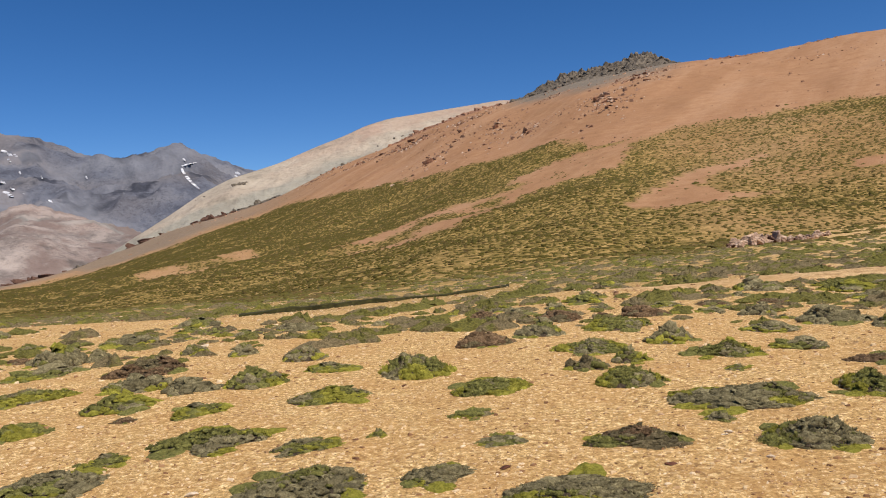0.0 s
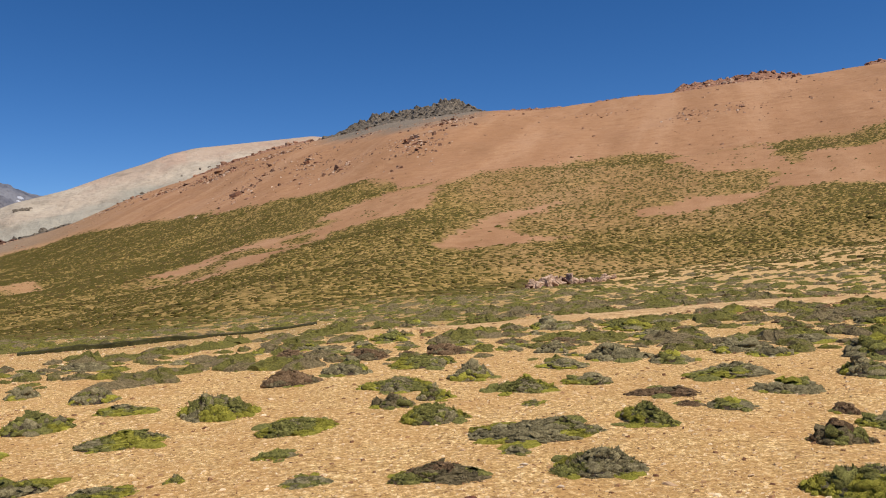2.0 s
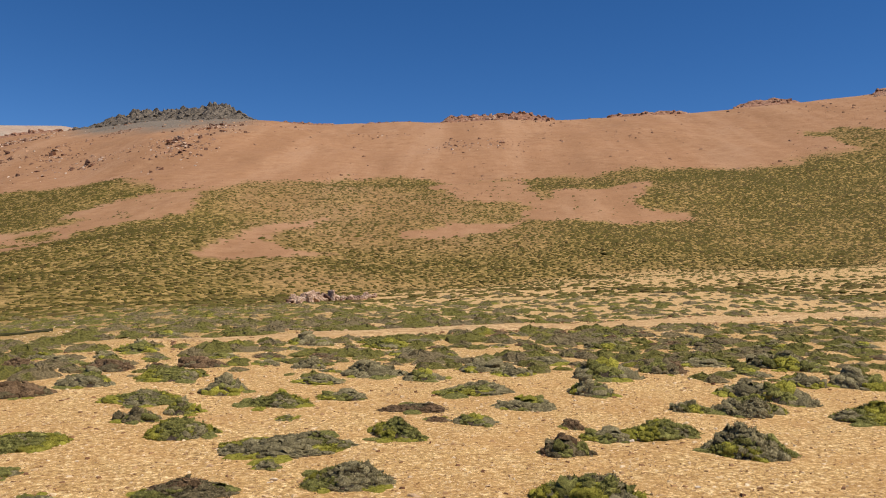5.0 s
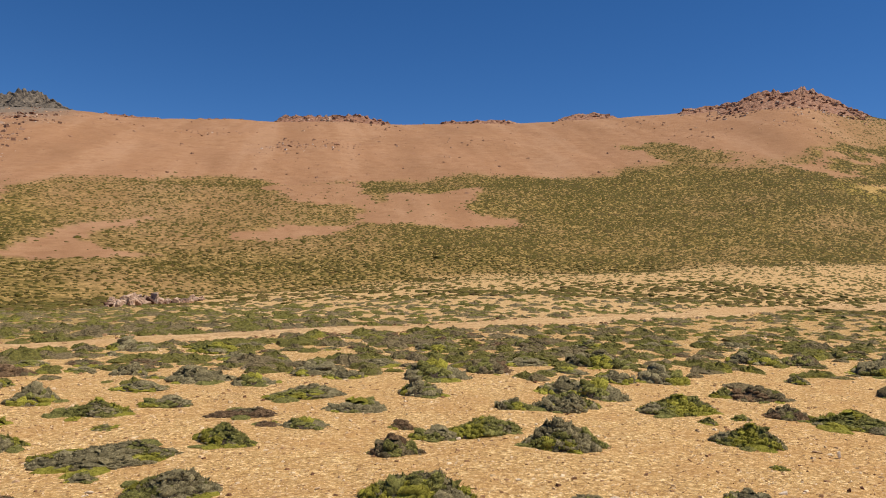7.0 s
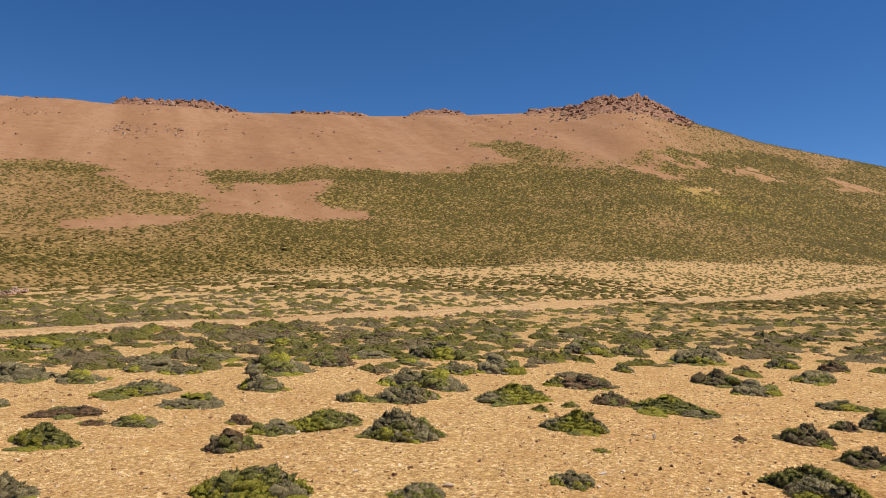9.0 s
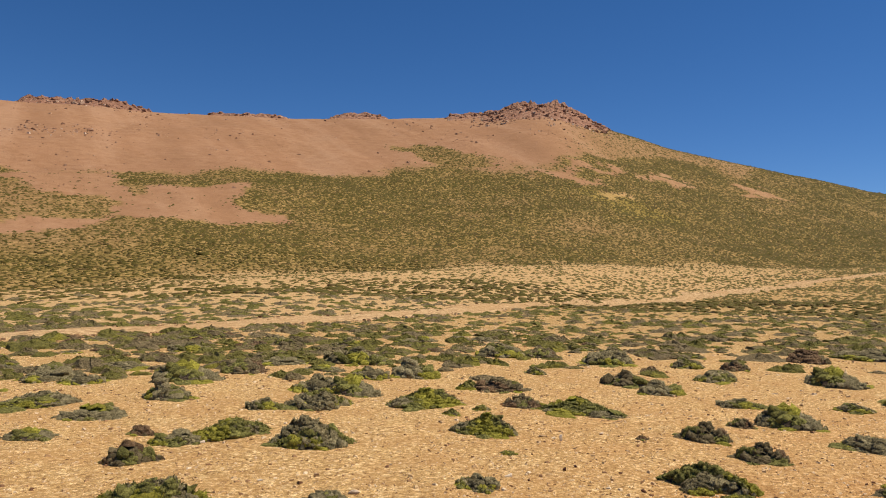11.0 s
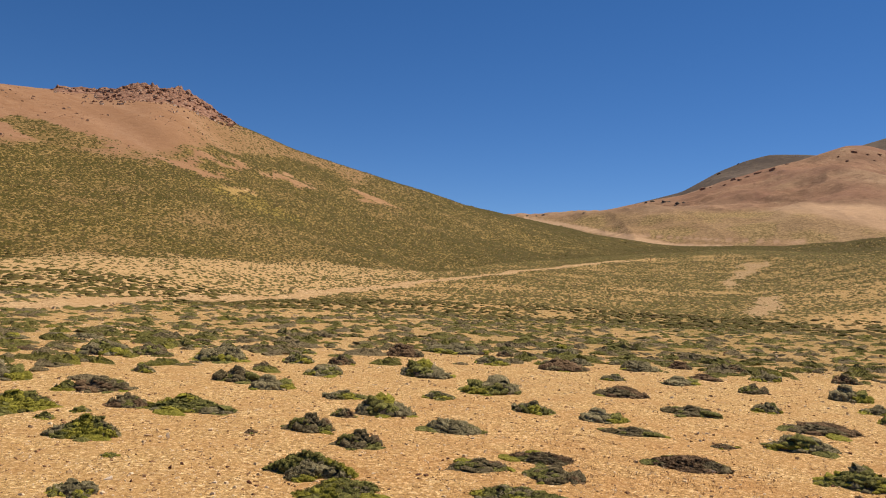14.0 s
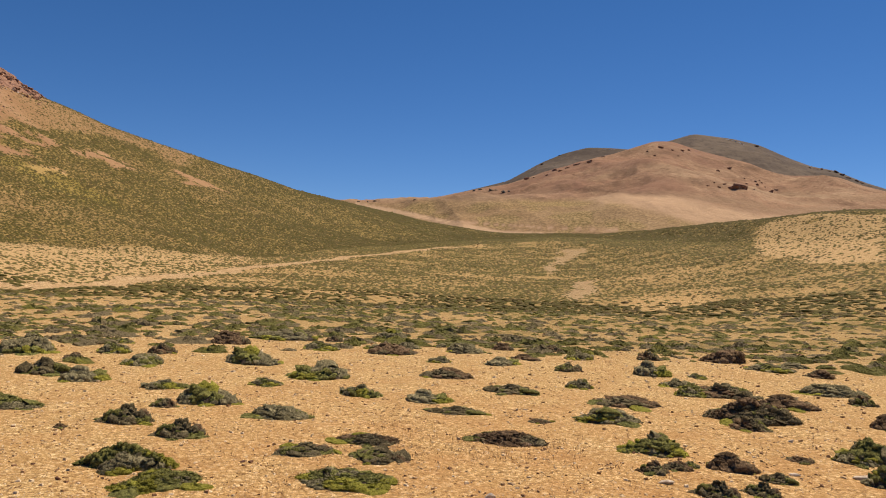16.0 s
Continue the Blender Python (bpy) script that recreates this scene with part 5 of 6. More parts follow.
plant_shrub("grey", 6.45, 11.27, 0.74, 0.16)
plant_shrub("grey", 8.99, 4.71, 0.93, 0.11)
plant_shrub("dark", 9.79, 8.61, 0.48, 0.13)
plant_shrub("green", 9.85, 9.71, 0.93, 0.16)
plant_shrub("lush", 12.74, 7.72, 0.66, 0.16)
plant_shrub("lush", 12.92, 8.91, 0.43, 0.13)
plant_shrub("dark", 13.01, 5.73, 0.74, 0.11)
plant_shrub("grey", 15.5, 10.35, 0.72, 0.17)
plant_shrub("grey", 18.48, 6.37, 0.24, 0.05)
plant_shrub("lush", 18.94, 9.2, 0.82, 0.14)
plant_shrub("lush", 19.96, 8.38, 0.29, 0.04)
plant_shrub("grey", 20.06, 7.05, 1.17, 0.14)
plant_shrub("grey", 21.13, 12.81, 0.54, 0.17)
plant_shrub("grey", 22.06, 11.11, 0.73, 0.09)
plant_shrub("green", 23.61, 9.66, 0.6, 0.09)
plant_shrub("green", 24.23, 5.9, 0.7, 0.16)
plant_shrub("grey", 26.02, 12.04, 1, 0.19)
plant_shrub("green", 27.64, 7.53, 0.7, 0.16)
plant_shrub("dead", 28.81, 8.9, 0.77, 0.09)
plant_shrub("green", 29.66, 11.53, 0.64, 0.14)
plant_shrub("dead", 30.64, 8.21, 0.31, 0.04)
plant_shrub("green", 33.28, 10.08, 1.04, 0.12)
plant_shrub("green", 33.5, 8.11, 0.49, 0.08)
plant_shrub("grey", 34.02, 12.46, 0.86, 0.16)
plant_shrub("green", 35.69, 11.87, 0.62, 0.14)
plant_shrub("green", 36.54, 9.06, 0.72, 0.13)
plant_shrub("dark", 40.04, 6.89, 0.48, 0.14)
plant_shrub("dead", 40.24, 8.01, 0.28, 0.09)
plant_shrub("grey", 41.5, 10.15, 0.6, 0.25)
plant_shrub("green", 41.8, 5.57, 0.83, 0.21)
plant_shrub("green", 42.52, 7.61, 0.47, 0.1)
plant_shrub("green", 42.68, 11.77, 0.97, 0.23)
plant_shrub("lush", 46.35, 7.91, 0.76, 0.16)
plant_shrub("dark", 46.36, 12.56, 0.74, 0.22)
plant_shrub("green", 48.19, 9.27, 0.45, 0.14)
plant_shrub("green", 51.64, 10.61, 0.77, 0.31)
plant_shrub("grey", 51.89, 9.45, 0.84, 0.2)
plant_shrub("green", 52.03, 7.38, 0.76, 0.23)
plant_shrub("green", 53.83, 5.44, 0.41, 0.14)
plant_shrub("green", 53.94, 14, 1.16, 0.26)
plant_shrub("green", 54.33, 10.49, 0.76, 0.25)
plant_shrub("green", 55.08, 12.23, 0.6, 0.16)
plant_shrub("green", 58.31, 12.52, 0.78, 0.32)
plant_shrub("lush", 59.53, 9.69, 0.96, 0.18)
plant_shrub("lush", 61.6, 9.08, 0.22, 0.06)
plant_shrub("lush", 62.31, 11.41, 0.36, 0.15)
plant_shrub("lush", 63.72, 9.45, 0.23, 0.09)
plant_shrub("green", 64.03, 15.72, 0.98, 0.22)
plant_shrub("lush", 64.18, 8.13, 0.7, 0.18)
plant_shrub("dark", 64.57, 11.4, 0.83, 0.16)
plant_shrub("green", 64.74, 6.03, 0.36, 0.09)
plant_shrub("green", 65.33, 5.9, 0.17, 0.07)
plant_shrub("lush", 66.33, 7.19, 0.2, 0.04)
plant_shrub("dark", 66.45, 9.95, 0.52, 0.16)
plant_shrub("green", 66.87, 13.3, 0.37, 0.14)
plant_shrub("dark", 67.05, 15.9, 0.72, 0.3)
plant_shrub("lush", 70.73, 9.84, 1.11, 0.15)
plant_shrub("green", 71.84, 15.25, 1.05, 0.26)
plant_shrub("dark", 73.11, 12.68, 0.75, 0.26)
plant_shrub("dead", 74.67, 14.32, 0.35, 0.1)
plant_shrub("dead", 75.43, 8.28, 0.15, 0.05)
plant_shrub("green", 75.8, 11.84, 0.66, 0.16)
plant_shrub("green", 77, 15.29, 0.59, 0.2)
plant_shrub("green", 79.04, 13.73, 0.72, 0.19)
plant_shrub("dark", 79.36, 8.53, 0.53, 0.17)
plant_shrub("dark", 80.14, 15.3, 0.53, 0.18)
plant_shrub("green", 80.47, 6.62, 0.79, 0.18)
plant_shrub("green", 81.02, 11.21, 0.62, 0.11)
plant_shrub("dark", 81.44, 9.52, 0.33, 0.1)
plant_shrub("lush", 82.9, 6.07, 0.72, 0.13)
plant_shrub("dark", 83.21, 7.85, 0.52, 0.14)
plant_shrub("dead", 84.32, 17.7, 0.86, 0.23)
plant_shrub("green", 84.49, 9.89, 0.72, 0.23)
plant_shrub("green", 86.41, 14.17, 0.93, 0.24)
plant_shrub("green", 87.71, 11.63, 0.49, 0.09)
plant_shrub("green", 87.97, 18.93, 1.57, 0.19)
plant_shrub("green", 89.63, 8.97, 0.74, 0.15)
plant_shrub("green", 90.5, 17.26, 0.66, 0.11)
plant_shrub("green", 90.7, 16.96, 0.77, 0.16)
plant_shrub("green", 91.31, 12.65, 0.92, 0.21)
plant_shrub("dark", 91.5, 18.67, 0.46, 0.12)
plant_shrub("dark", 92.26, 7.18, 0.57, 0.07)
plant_shrub("green", 94.68, 10.89, 0.57, 0.16)
plant_shrub("green", 95.19, 20.26, 0.92, 0.2)
plant_shrub("dead", 95.88, 16.71, 1.04, 0.2)
plant_shrub("green", 95.9, 6.22, 0.8, 0.1)
plant_shrub("dark", 96.22, 7.79, 0.72, 0.1)
plant_shrub("green", 96.82, 18.04, 0.57, 0.22)
plant_shrub("dark", 97.79, 7.07, 0.58, 0.1)
plant_shrub("green", 99.41, 15.27, 0.48, 0.11)
plant_shrub("green", 99.65, 10.63, 0.63, 0.12)
plant_shrub("dead", 100.2, 13.3, 0.96, 0.14)
plant_shrub("green", 100.97, 17.35, 0.9, 0.23)
plant_shrub("dark", 101.89, 9.79, 0.74, 0.09)
plant_shrub("dead", 103.55, 18.47, 0.52, 0.17)
plant_shrub("green", 103.95, 15.43, 0.75, 0.12)
plant_shrub("dark", 105.18, 11.87, 0.86, 0.12)
plant_shrub("dead", 105.4, 16.54, 0.69, 0.1)
plant_shrub("dead", 106.18, 8.21, 0.82, 0.1)
plant_shrub("dead", 107.13, 18.63, 0.52, 0.14)
plant_shrub("dead", 108.1, 9.53, 0.3, 0.04)
plant_shrub("dark", 108.6, 15.01, 0.52, 0.16)
plant_shrub("green", 109.07, 17.23, 0.6, 0.25)
plant_shrub("green", 109.79, 12.85, 0.45, 0.15)
plant_shrub("grey", 112.49, 9.98, 0.79, 0.13)
plant_shrub("dead", 113.26, 11.49, 0.95, 0.11)
plant_shrub("dark", 113.71, 17.91, 0.56, 0.24)
plant_shrub("green", 114.25, 15.28, 0.69, 0.2)
plant_shrub("green", 116.06, 13.95, 0.58, 0.14)
plant_shrub("lush", 116.12, 8.42, 0.64, 0.13)
plant_shrub("dark", 116.67, 7.52, 0.29, 0.12)
plant_shrub("green", 117.18, 15.42, 0.38, 0.08)
plant_shrub("lush", 117.46, 12.91, 0.58, 0.14)
plant_shrub("dead", 118.19, 7.77, 0.3, 0.07)
plant_shrub("dead", 118.45, 18.29, 0.95, 0.25)
plant_shrub("grey", 118.99, 7.93, 0.19, 0.08)
plant_shrub("dark", 119.33, 13.11, 1, 0.17)
plant_shrub("dark", 121.27, 6.98, 0.41, 0.11)
plant_shrub("dark", 121.41, 11.2, 1.15, 0.24)
plant_shrub("green", 121.44, 17.51, 0.97, 0.12)
plant_shrub("dead", 121.47, 8.07, 0.48, 0.14)
plant_shrub("dark", 121.58, 10.48, 0.51, 0.14)
plant_shrub("dead", 123.34, 12.58, 0.83, 0.14)
plant_shrub("dark", 123.84, 7.27, 0.33, 0.09)
plant_shrub("dark", 124.38, 7.9, 0.33, 0.08)
plant_shrub("dead", 124.41, 17.07, 0.54, 0.14)
plant_shrub("dead", 125.2, 8.92, 0.31, 0.05)
plant_shrub("green", 125.65, 14.72, 1.12, 0.2)
plant_shrub("dark", 127.47, 13.67, 0.43, 0.15)
plant_shrub("grey", 129.19, 9.41, 0.84, 0.29)
plant_shrub("dead", 129.42, 11.72, 0.53, 0.22)
plant_shrub("lush", 130.65, 8.4, 0.47, 0.15)


def plant_belt(count):
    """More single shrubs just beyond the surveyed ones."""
    x, y, r, rng = sow(6000, 11.5, 19, -30, 128, 35, 1.2)
    kinds = ("green", "green", "grey", "dark", "dark", "dead", "lush")
    made = 0
    for px, py, d in zip(x.tolist(), y.tolist(), r.tolist()):
        w = float(np.clip(rng.lognormal(-0.62, 0.35), 0.25, 1.0))
        b_ = math.degrees(math.atan2(px, py))
        if made >= count or abs(d - float(round_at(TRACK_R, b_))) < 1.5 or any(math.hypot(px - q[0], py - q[1]) < 0.5 * (w + q[2]) for q in TAKEN):
            continue
        plant_shrub(kinds[rng.integers(7)], b_, d, w, w * rng.uniform(0.12, 0.2))
        made += 1


plant_belt(90)


def fringe_cushions():
    """Flat young cushions at the feet of the single shrubs."""
    rng = np.random.default_rng(88)
    rows = np.array([q for q in TAKEN if math.hypot(q[0], q[1]) < 17])
    a = rng.uniform(0, 6.283, (len(rows), 3))
    x, y = rows[:, :1] + 0.40 * rows[:, 2:] * np.cos(a), rows[:, 1:2] + 0.40 * rows[:, 2:] * np.sin(a)
    w = (rows[:, 2:] * rng.uniform(0.2, 0.5, a.shape)).ravel()
    for name, label, pick, material in (("lime_cushions", "flat bright yellow-green young cushions beside the shrubs", slice(0, None, 2), LIME), ("green_cushions", "flat dark green cushions beside the shrubs", slice(1, None, 2), GREEN)):
        mound_field(name, label, x.ravel()[pick], y.ravel()[pick], w[pick], 0.05 * w[pick] + 0.008, 14, 5, material, 89)


fringe_cushions()
sow_near()
sow_flat()
sow_hill()

# ---- stones ----
def strew(name, label, x, y, w, material, rng, thick=(0.1, 0.32)):
    """Flat broken stones, many in one mesh."""
    n = len(x)
    sides = 4
    a = rng.uniform(0, 6.283, (n, 1)) + np.arange(sides)[None, :] * 6.283 / sides + rng.normal(0, 0.3, (n, sides))
    z0 = ground_z(x, y)
    h = w * rng.uniform(*thick, n)
    tilt = rng.normal(0, 0.14, (n, 2))
    layers = []
    for size, up in ((1.0, -0.6), (0.62, 1.0)):
        dx, dy = (0.5 * w[:, None] * size * rng.uniform(0.7, 1.3, (n, sides)) * f_(a) for f_ in (np.cos, np.sin))
        layers.append(np.stack([x[:, None] + 1.25 * dx, y[:, None] + dy, (z0 + up * h)[:, None] + (dx * tilt[:, :1] + dy * tilt[:, 1:]) * (up > 0)], -1))
    verts = np.concatenate(layers, 1)
    tri = []
    for k in range(sides):
        q = (k + 1) % sides
        tri += [(k, q, sides + q), (k, sides + q, sides + k)]
    tri += [(4, 5, 6), (4, 6, 7)]
    faces = (np.arange(n) * 8)[:, None, None] + np.array(tri)[None]
    me = mesh_from(name, verts.reshape(-1, 3), faces.reshape(-1, 3), material, False)
    tagged(new(name, me), label, "gravel", kind="stuff")


def gravel():
    rng = np.random.default_rng(44)
    n = 56000
    r = 4.6 * (30 / 4.6) ** rng.uniform(0, 1, n)
    b_ = rng.uniform(-32, 128, n)
    x, y = at_bearing(b_, r)
    w = 0.0125 * np.exp(np.minimum(rng.exponential(0.36, n), 1.5)) * np.interp(r, [4.6, 12, 30], [0.85, 1.3, 2.6])
    big = w > np.quantile(w / np.interp(r, [4.6, 12, 30], [0.85, 1.3, 2.6]), 0.8) * np.interp(r, [4.6, 12, 30], [0.85, 1.3, 2.6])
    strew("gravel", "loose tan and rusty gravel strewn over the soil", x[big], y[big], w[big], GRAVEL, rng)
    x, y, w = x[~big], y[~big], w[~big]
    n, sides = len(x), 4
    a = rng.uniform(0, 6.283, (n, 1)) + np.arange(sides)[None, :] * 6.283 / sides + rng.normal(0, 0.3, (n, sides))
    rad = 0.6 * w[:, None] * rng.uniform(0.6, 1.4, (n, sides))
    z0 = ground_z(x, y)
    ring = np.stack([x[:, None] + rad * np.cos(a), y[:, None] + rad * np.sin(a), (z0 - 0.1 * w)[:, None] + 0 * a], -1)
    tip = np.stack([x + 0.25 * w * rng.normal(0, 1, n), y + 0.25 * w * rng.normal(0, 1, n), z0 + w * rng.uniform(0.25, 0.6, n)], -1)
    tri = np.array([(k, (k + 1) % sides, sides) for k in range(sides)])
    faces = (np.arange(n) * (sides + 1))[:, None, None] + tri[None]
    me = mesh_from("grit", np.concatenate([ring, tip[:, None]], 1).reshape(-1, 3), faces.reshape(-1, 3), GRAVEL, False)
    tagged(new("grit", me), "fine tan grit and soil crumbs covering the plain", "gravel", kind="stuff")


def gravel_material():
    k = Nodes("gravel")
    c = k.ramp(k.random(), (0.0, (0.15, 0.07, 0.038)), (0.25, (0.33, 0.185, 0.09)), (0.45, (0.52, 0.34, 0.17)), (0.75, (0.66, 0.48, 0.27)), (1.0, (0.80, 0.65, 0.44)))
    c = k.mix(0.5, c, k.mix(k.noise(40, 4, 0.7), (0.5, 0.5, 0.5), (1.4, 1.4, 1.4)), "MULTIPLY")
    return k.done(c, 0.9, k.noise(120, 4), 0.004, 0.6, 0.2)


GRAVEL = gravel_material()
gravel()


def track_clods():
    """Clods and stones pushed up along both edges of the track."""
    rng = np.random.default_rng(61)
    n = 5200
    b_ = np.clip(rng.normal(50, 22, n), 12, 100)
    ra = round_at(TRACK_R, b_)
    side = np.where(rng.uniform(0, 1, n) < 0.6, -1, 1)
    r = ra + side * np.interp(b_, [12, 30, 55, 75, 100], [0.6, 0.8, 1.1, 1.7, 1.5]) * (1 + 0.35 * rng.normal(0, 1, n)) + 0.3 * rng.normal(0, 1, n)
    x, y = at_bearing(b_, r)
    w = 0.034 * np.exp(np.minimum(rng.exponential(0.45, n), 1.6)) * np.interp(r, [16, 40, 120], [0.8, 1.0, 2.0])
    strew("track_clods", "rusty clods and stones along the track edges", x, y, w, RUST_CLOD, rng, (0.15, 0.4))


def clod_material():
    k = Nodes("clods")
    c = k.ramp(k.random(), (0.0, (0.11, 0.055, 0.03)), (0.4, (0.26, 0.145, 0.075)), (0.8, (0.42, 0.265, 0.14)), (1.0, (0.60, 0.42, 0.25)))
    return k.done(c, 0.95, k.noise(30, 4), 0.01, 0.6)


RUST_CLOD = clod_material()
track_clods()


def rubble():
    """Broken pieces lying round the boulders of the slope."""
    rng = np.random.default_rng(67)
    rows = np.array([b_ for b_ in BOULDERS if math.hypot(b_[0], b_[1]) > 90])
    n = 22
    spread = rng.normal(0, 1, (2, len(rows), n)) * (0.9 + 1.1 * rows[:, 2])[None, :, None]
    x, y = (rows[:, 0, None] + spread[0]).ravel(), (rows[:, 1, None] + spread[1]).ravel()
    w = (np.minimum(rows[:, 2, None], 2.0) * 0.10 * np.exp(np.minimum(rng.exponential(0.5, (len(rows), n)), 1.4))).ravel()
    b_, back = rng.uniform(60.5, 70.5, 520), rng.uniform(0, 1, 520) ** 1.6 * 26
    cx, cy = at_bearing(b_, round_at(CREST_R, b_) - back)
    x, y, w = np.r_[x, cx], np.r_[y, cy], np.r_[w, 0.24 * np.exp(np.minimum(rng.exponential(0.4, 520), 1.1))]
    strew("rubble", "reddish and pale broken rocks on the bare slope", x, y, w, RUBBLE, rng, (0.2, 0.45))


def rubble_material():
    k = Nodes("rubble")
    c = k.ramp(k.random(), (0.0, (0.12, 0.065, 0.042)), (0.35, (0.25, 0.14, 0.09)), (0.7, (0.38, 0.24, 0.16)), (1.0, (0.60, 0.47, 0.36)))
    return k.done(c, 0.92, k.noise(5, 5, 0.7), 0.04, 0.6)


RUBBLE = rubble_material()
rubble()


def hill_stones():
    """Small reddish stones on the bare upper slopes."""
    rng = np.random.default_rng(63)
    n = 16000
    b_ = rng.uniform(-22, 88, n)
    u = rng.uniform(0.15, 1, n) ** 0.7
    rb, rc = round_at(FOOT_R, b_), round_at(CREST_R, b_)
    r = rb + (rc - rb) * u
    x, y = at_bearing(b_, r)
    keep = (regions(x, y)[0] < 0.3) & (rng.uniform(0, 1, n) < 0.12 + 0.8 * smooth(0.1, 0.7, fractal(x / 14, y / 14, 69, 3)))
    x, y, r = x[keep], y[keep], r[keep]
    w = 0.12 * np.exp(np.minimum(rng.exponential(0.5, len(x)), 1.8)) * np.interp(r, [60, 200, 400], [0.7, 1.0, 2.0])
    strew("hill_stones", "small reddish stones strewn over the bare slope", x, y, w, HILL_STONE, rng)


def hill_stone_material():
    k = Nodes("hill_stones")
    return k.done(k.ramp(k.random(), (0.0, (0.17, 0.09, 0.055)), (0.5, (0.30, 0.17, 0.105)), (1.0, (0.46, 0.29, 0.18))), 0.92, k.noise(6, 4), 0.03, 0.6)


HILL_STONE = hill_stone_material()
hill_stones()


def dry_grass():
    """Short rusty dry grass blades on the trampled soil."""
    rng = np.random.default_rng(52)
    n = 1500
    b_, r = rng.normal(104, 7.5, n), rng.uniform(4.8, 9.5, n)
    x, y = at_bearing(b_, r)
    keep = bumps(x * 0.8, y * 0.8, 57) > -0.1
    x, y = x[keep], y[keep]
    n = len(x)
    bx, by = np.repeat(x, 5) + rng.normal(0, 0.02, 5 * n), np.repeat(y, 5) + rng.normal(0, 0.02, 5 * n)
    bz = ground_z(bx, by)
    a = rng.uniform(0, 6.283, 5 * n)
    h = rng.uniform(0.01, 0.032, 5 * n)
    foot = np.stack([bx, by, bz - 0.005], -1)
    cross = np.stack([np.cos(a), np.sin(a), 0 * a], -1) * 0.003
    lean = np.stack([rng.normal(0, 0.35, 5 * n) * h, rng.normal(0, 0.35, 5 * n) * h, h], -1)
    v = np.stack([foot - cross, foot + cross, foot + lean], 1).reshape(-1, 3)
    k = Nodes("dry_grass")
    m = k.done(k.ramp(k.random(), (0.0, (0.22, 0.11, 0.052)), (0.6, (0.36, 0.20, 0.095)), (1.0, (0.50, 0.34, 0.17))), 0.9)
    tagged(new("dry_grass", mesh_from("dry_grass", v, np.arange(15 * n).reshape(-1, 3), m)), "short rusty dry grass on bare soil", "grass", kind="stuff")


dry_grass()


def stone_material(name, low, mid, high):
    k = Nodes(name)
    return k.done(k.ramp(k.noise(22, 6, 0.7), (0.3, low), (0.5, mid), (0.7, high)), 0.88, k.noise(70, 5, 0.7), 0.008, 0.7, 0.2)


STONES = {kind: [rock_mesh("stone", 900 + 40 * n + k, m, 0.9, 10 + k) for k in range(4)] for n, (kind, m) in enumerate((
    ("pale", stone_material("pale_stone", (0.42, 0.32, 0.22), (0.60, 0.49, 0.36), (0.74, 0.65, 0.52))),
    ("tan", stone_material("tan_stone", (0.28, 0.17, 0.09), (0.46, 0.31, 0.18), (0.58, 0.42, 0.27))),
    ("dark", stone_material("rusty_stone", (0.045, 0.018, 0.012), (0.105, 0.042, 0.026), (0.19, 0.085, 0.05)))))}


def lay_stone(kind, bearing, r, width, high):
    x, y = (float(v) for v in at_bearing(bearing, r))
    ob = new("stone", STONES[kind][rock_rng.integers(4)])
    ob.matrix_basis = Matrix.LocRotScale((x, y, float(ground_z(x, y)) - 0.12 * high), Euler((0, 0, radians(-bearing) + rock_rng.normal(0, 0.3))), (width, width * 0.75, high * 1.05))
    words = {"pale": "pale cream stone lying on the gravel", "tan": "flat tan stone lying on the gravel", "dark": "dark rusty stone lying on the gravel"}
    return tagged(ob, words[kind], "stone", "larger stones on the gravel plain")


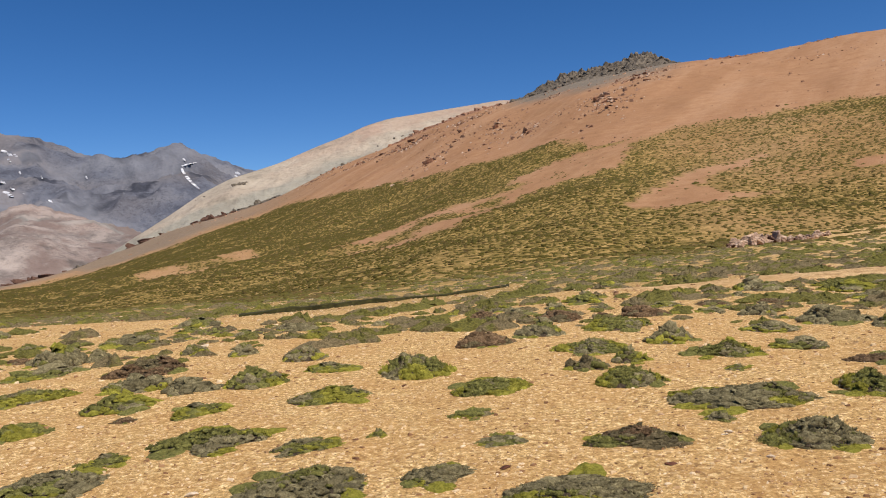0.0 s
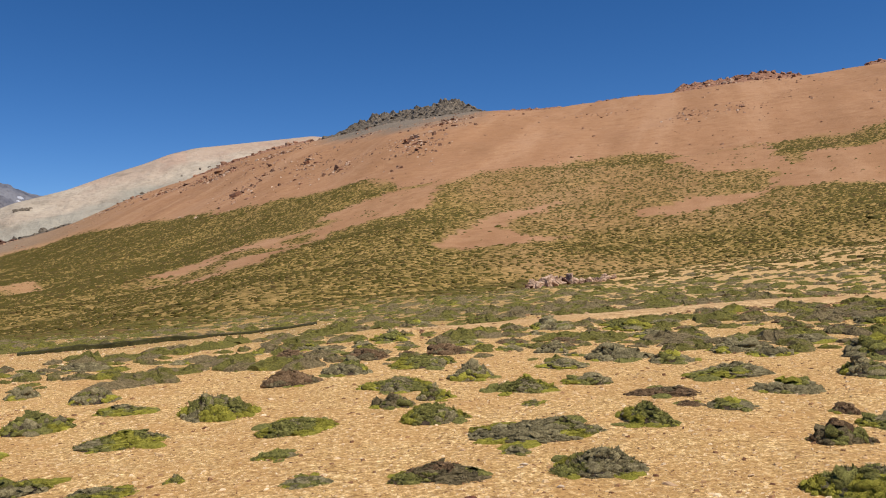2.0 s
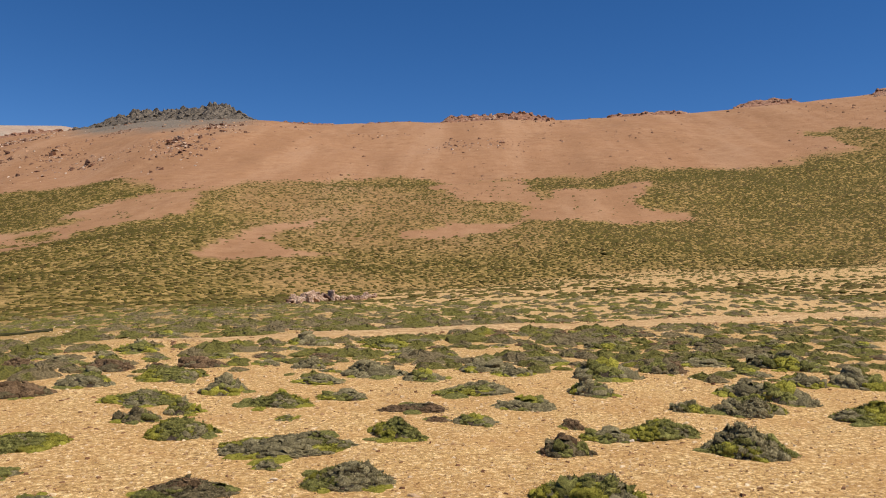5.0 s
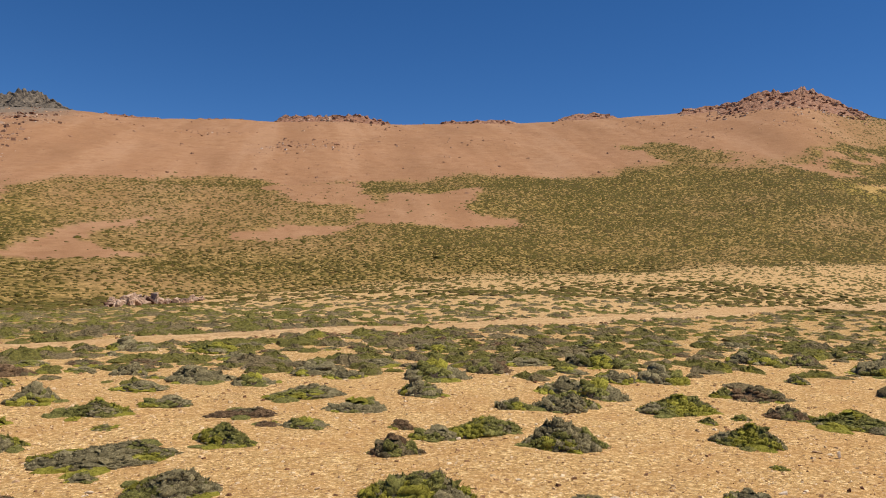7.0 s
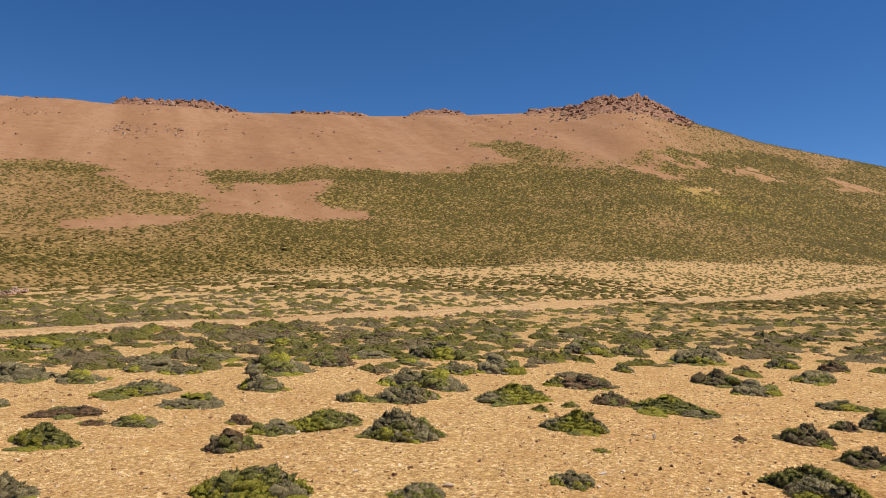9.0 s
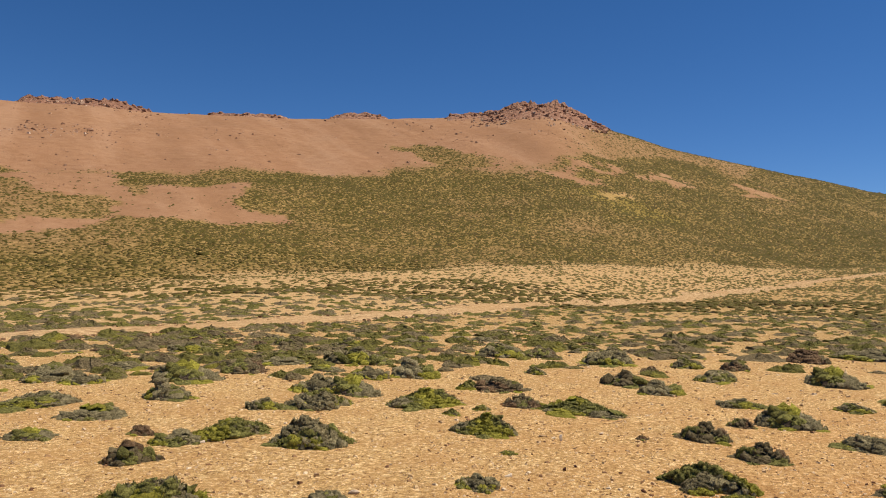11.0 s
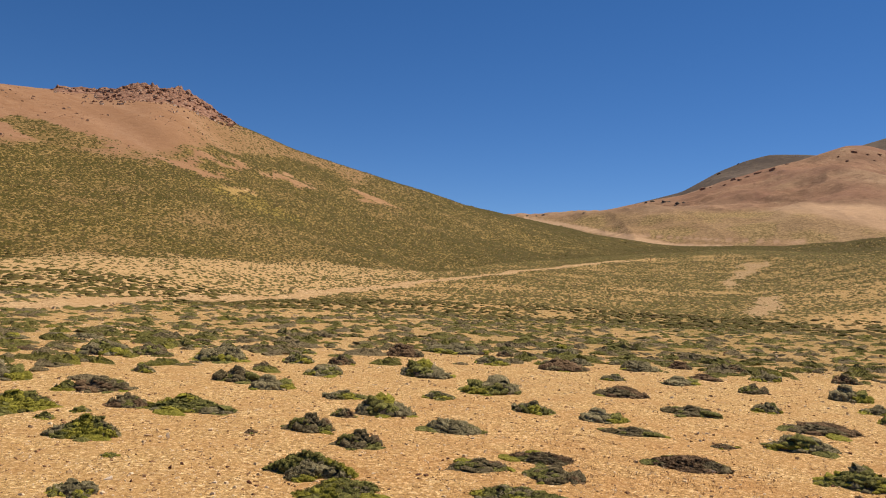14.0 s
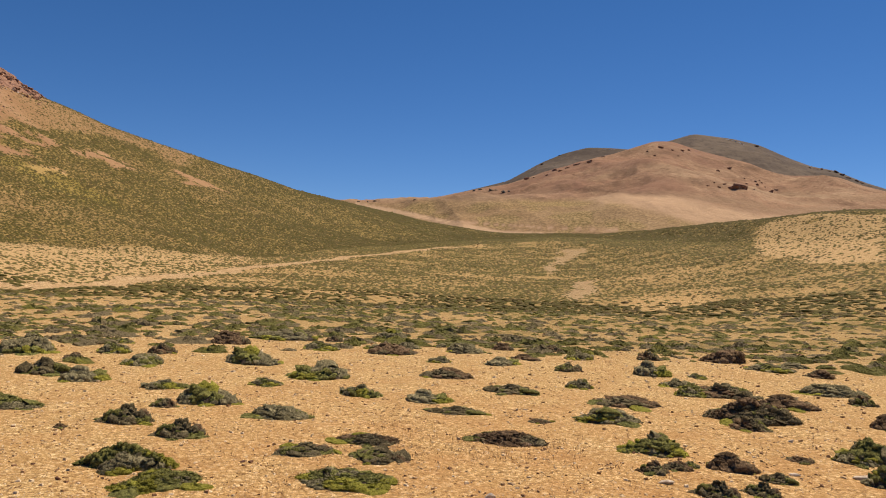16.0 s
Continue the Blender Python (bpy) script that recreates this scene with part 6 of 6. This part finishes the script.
lay_stone("pale", -24.97, 8.20, 0.081, 0.040)
lay_stone("pale", -18.23, 5.44, 0.084, 0.034)
lay_stone("pale", -16.89, 13.11, 0.203, 0.065)
lay_stone("dark", 3.66, 5.23, 0.103, 0.029)
lay_stone("tan", 14.65, 6.51, 0.064, 0.028)
lay_stone("dark", 15.05, 5.24, 0.089, 0.037)
lay_stone("pale", 18.80, 5.92, 0.050, 0.025)
lay_stone("pale", 19.03, 5.99, 0.059, 0.025)
lay_stone("pale", 21.62, 5.40, 0.053, 0.027)
lay_stone("tan", 27.39, 6.01, 0.085, 0.021)
lay_stone("tan", 29.05, 5.53, 0.117, 0.031)
lay_stone("dark", 30.09, 7.16, 0.030, 0.030)
lay_stone("tan", 34.45, 5.75, 0.057, 0.024)
lay_stone("pale", 38.77, 14.01, 0.138, 0.059)
lay_stone("pale", 44.33, 7.58, 0.086, 0.032)
lay_stone("pale", 48.94, 6.10, 0.060, 0.026)
lay_stone("pale", 51.90, 10.96, 0.108, 0.062)
lay_stone("pale", 55.76, 13.97, 0.217, 0.098)
lay_stone("pale", 55.96, 5.73, 0.081, 0.040)
lay_stone("pale", 66.76, 6.38, 0.063, 0.027)
lay_stone("pale", 66.87, 6.39, 0.072, 0.036)
lay_stone("dark", 68.43, 6.26, 0.035, 0.031)
lay_stone("tan", 68.52, 8.05, 0.091, 0.034)
lay_stone("pale", 69.81, 7.94, 0.045, 0.123)
lay_stone("dark", 70.80, 6.66, 0.056, 0.042)
lay_stone("dark", 71.35, 6.83, 0.053, 0.029)
lay_stone("dark", 76.36, 6.27, 0.062, 0.035)
lay_stone("pale", 82.91, 12.71, 0.090, 0.036)
lay_stone("dark", 88.23, 6.75, 0.086, 0.019)
lay_stone("pale", 91.21, 8.49, 0.060, 0.030)
lay_stone("tan", 100.82, 6.46, 0.055, 0.027)
lay_stone("pale", 106.67, 6.00, 0.085, 0.068)
lay_stone("tan", 107.69, 6.53, 0.069, 0.028)
lay_stone("pale", 107.85, 8.06, 0.079, 0.057)
lay_stone("pale", 117.87, 7.19, 0.132, 0.046)
lay_stone("pale", 121.45, 11.35, 0.112, 0.048)
lay_stone("pale", 124.30, 9.86, 0.076, 0.049)
lay_stone("pale", 125.16, 8.23, 0.128, 0.046)
lay_stone("pale", 129.09, 8.50, 0.228, 0.072)
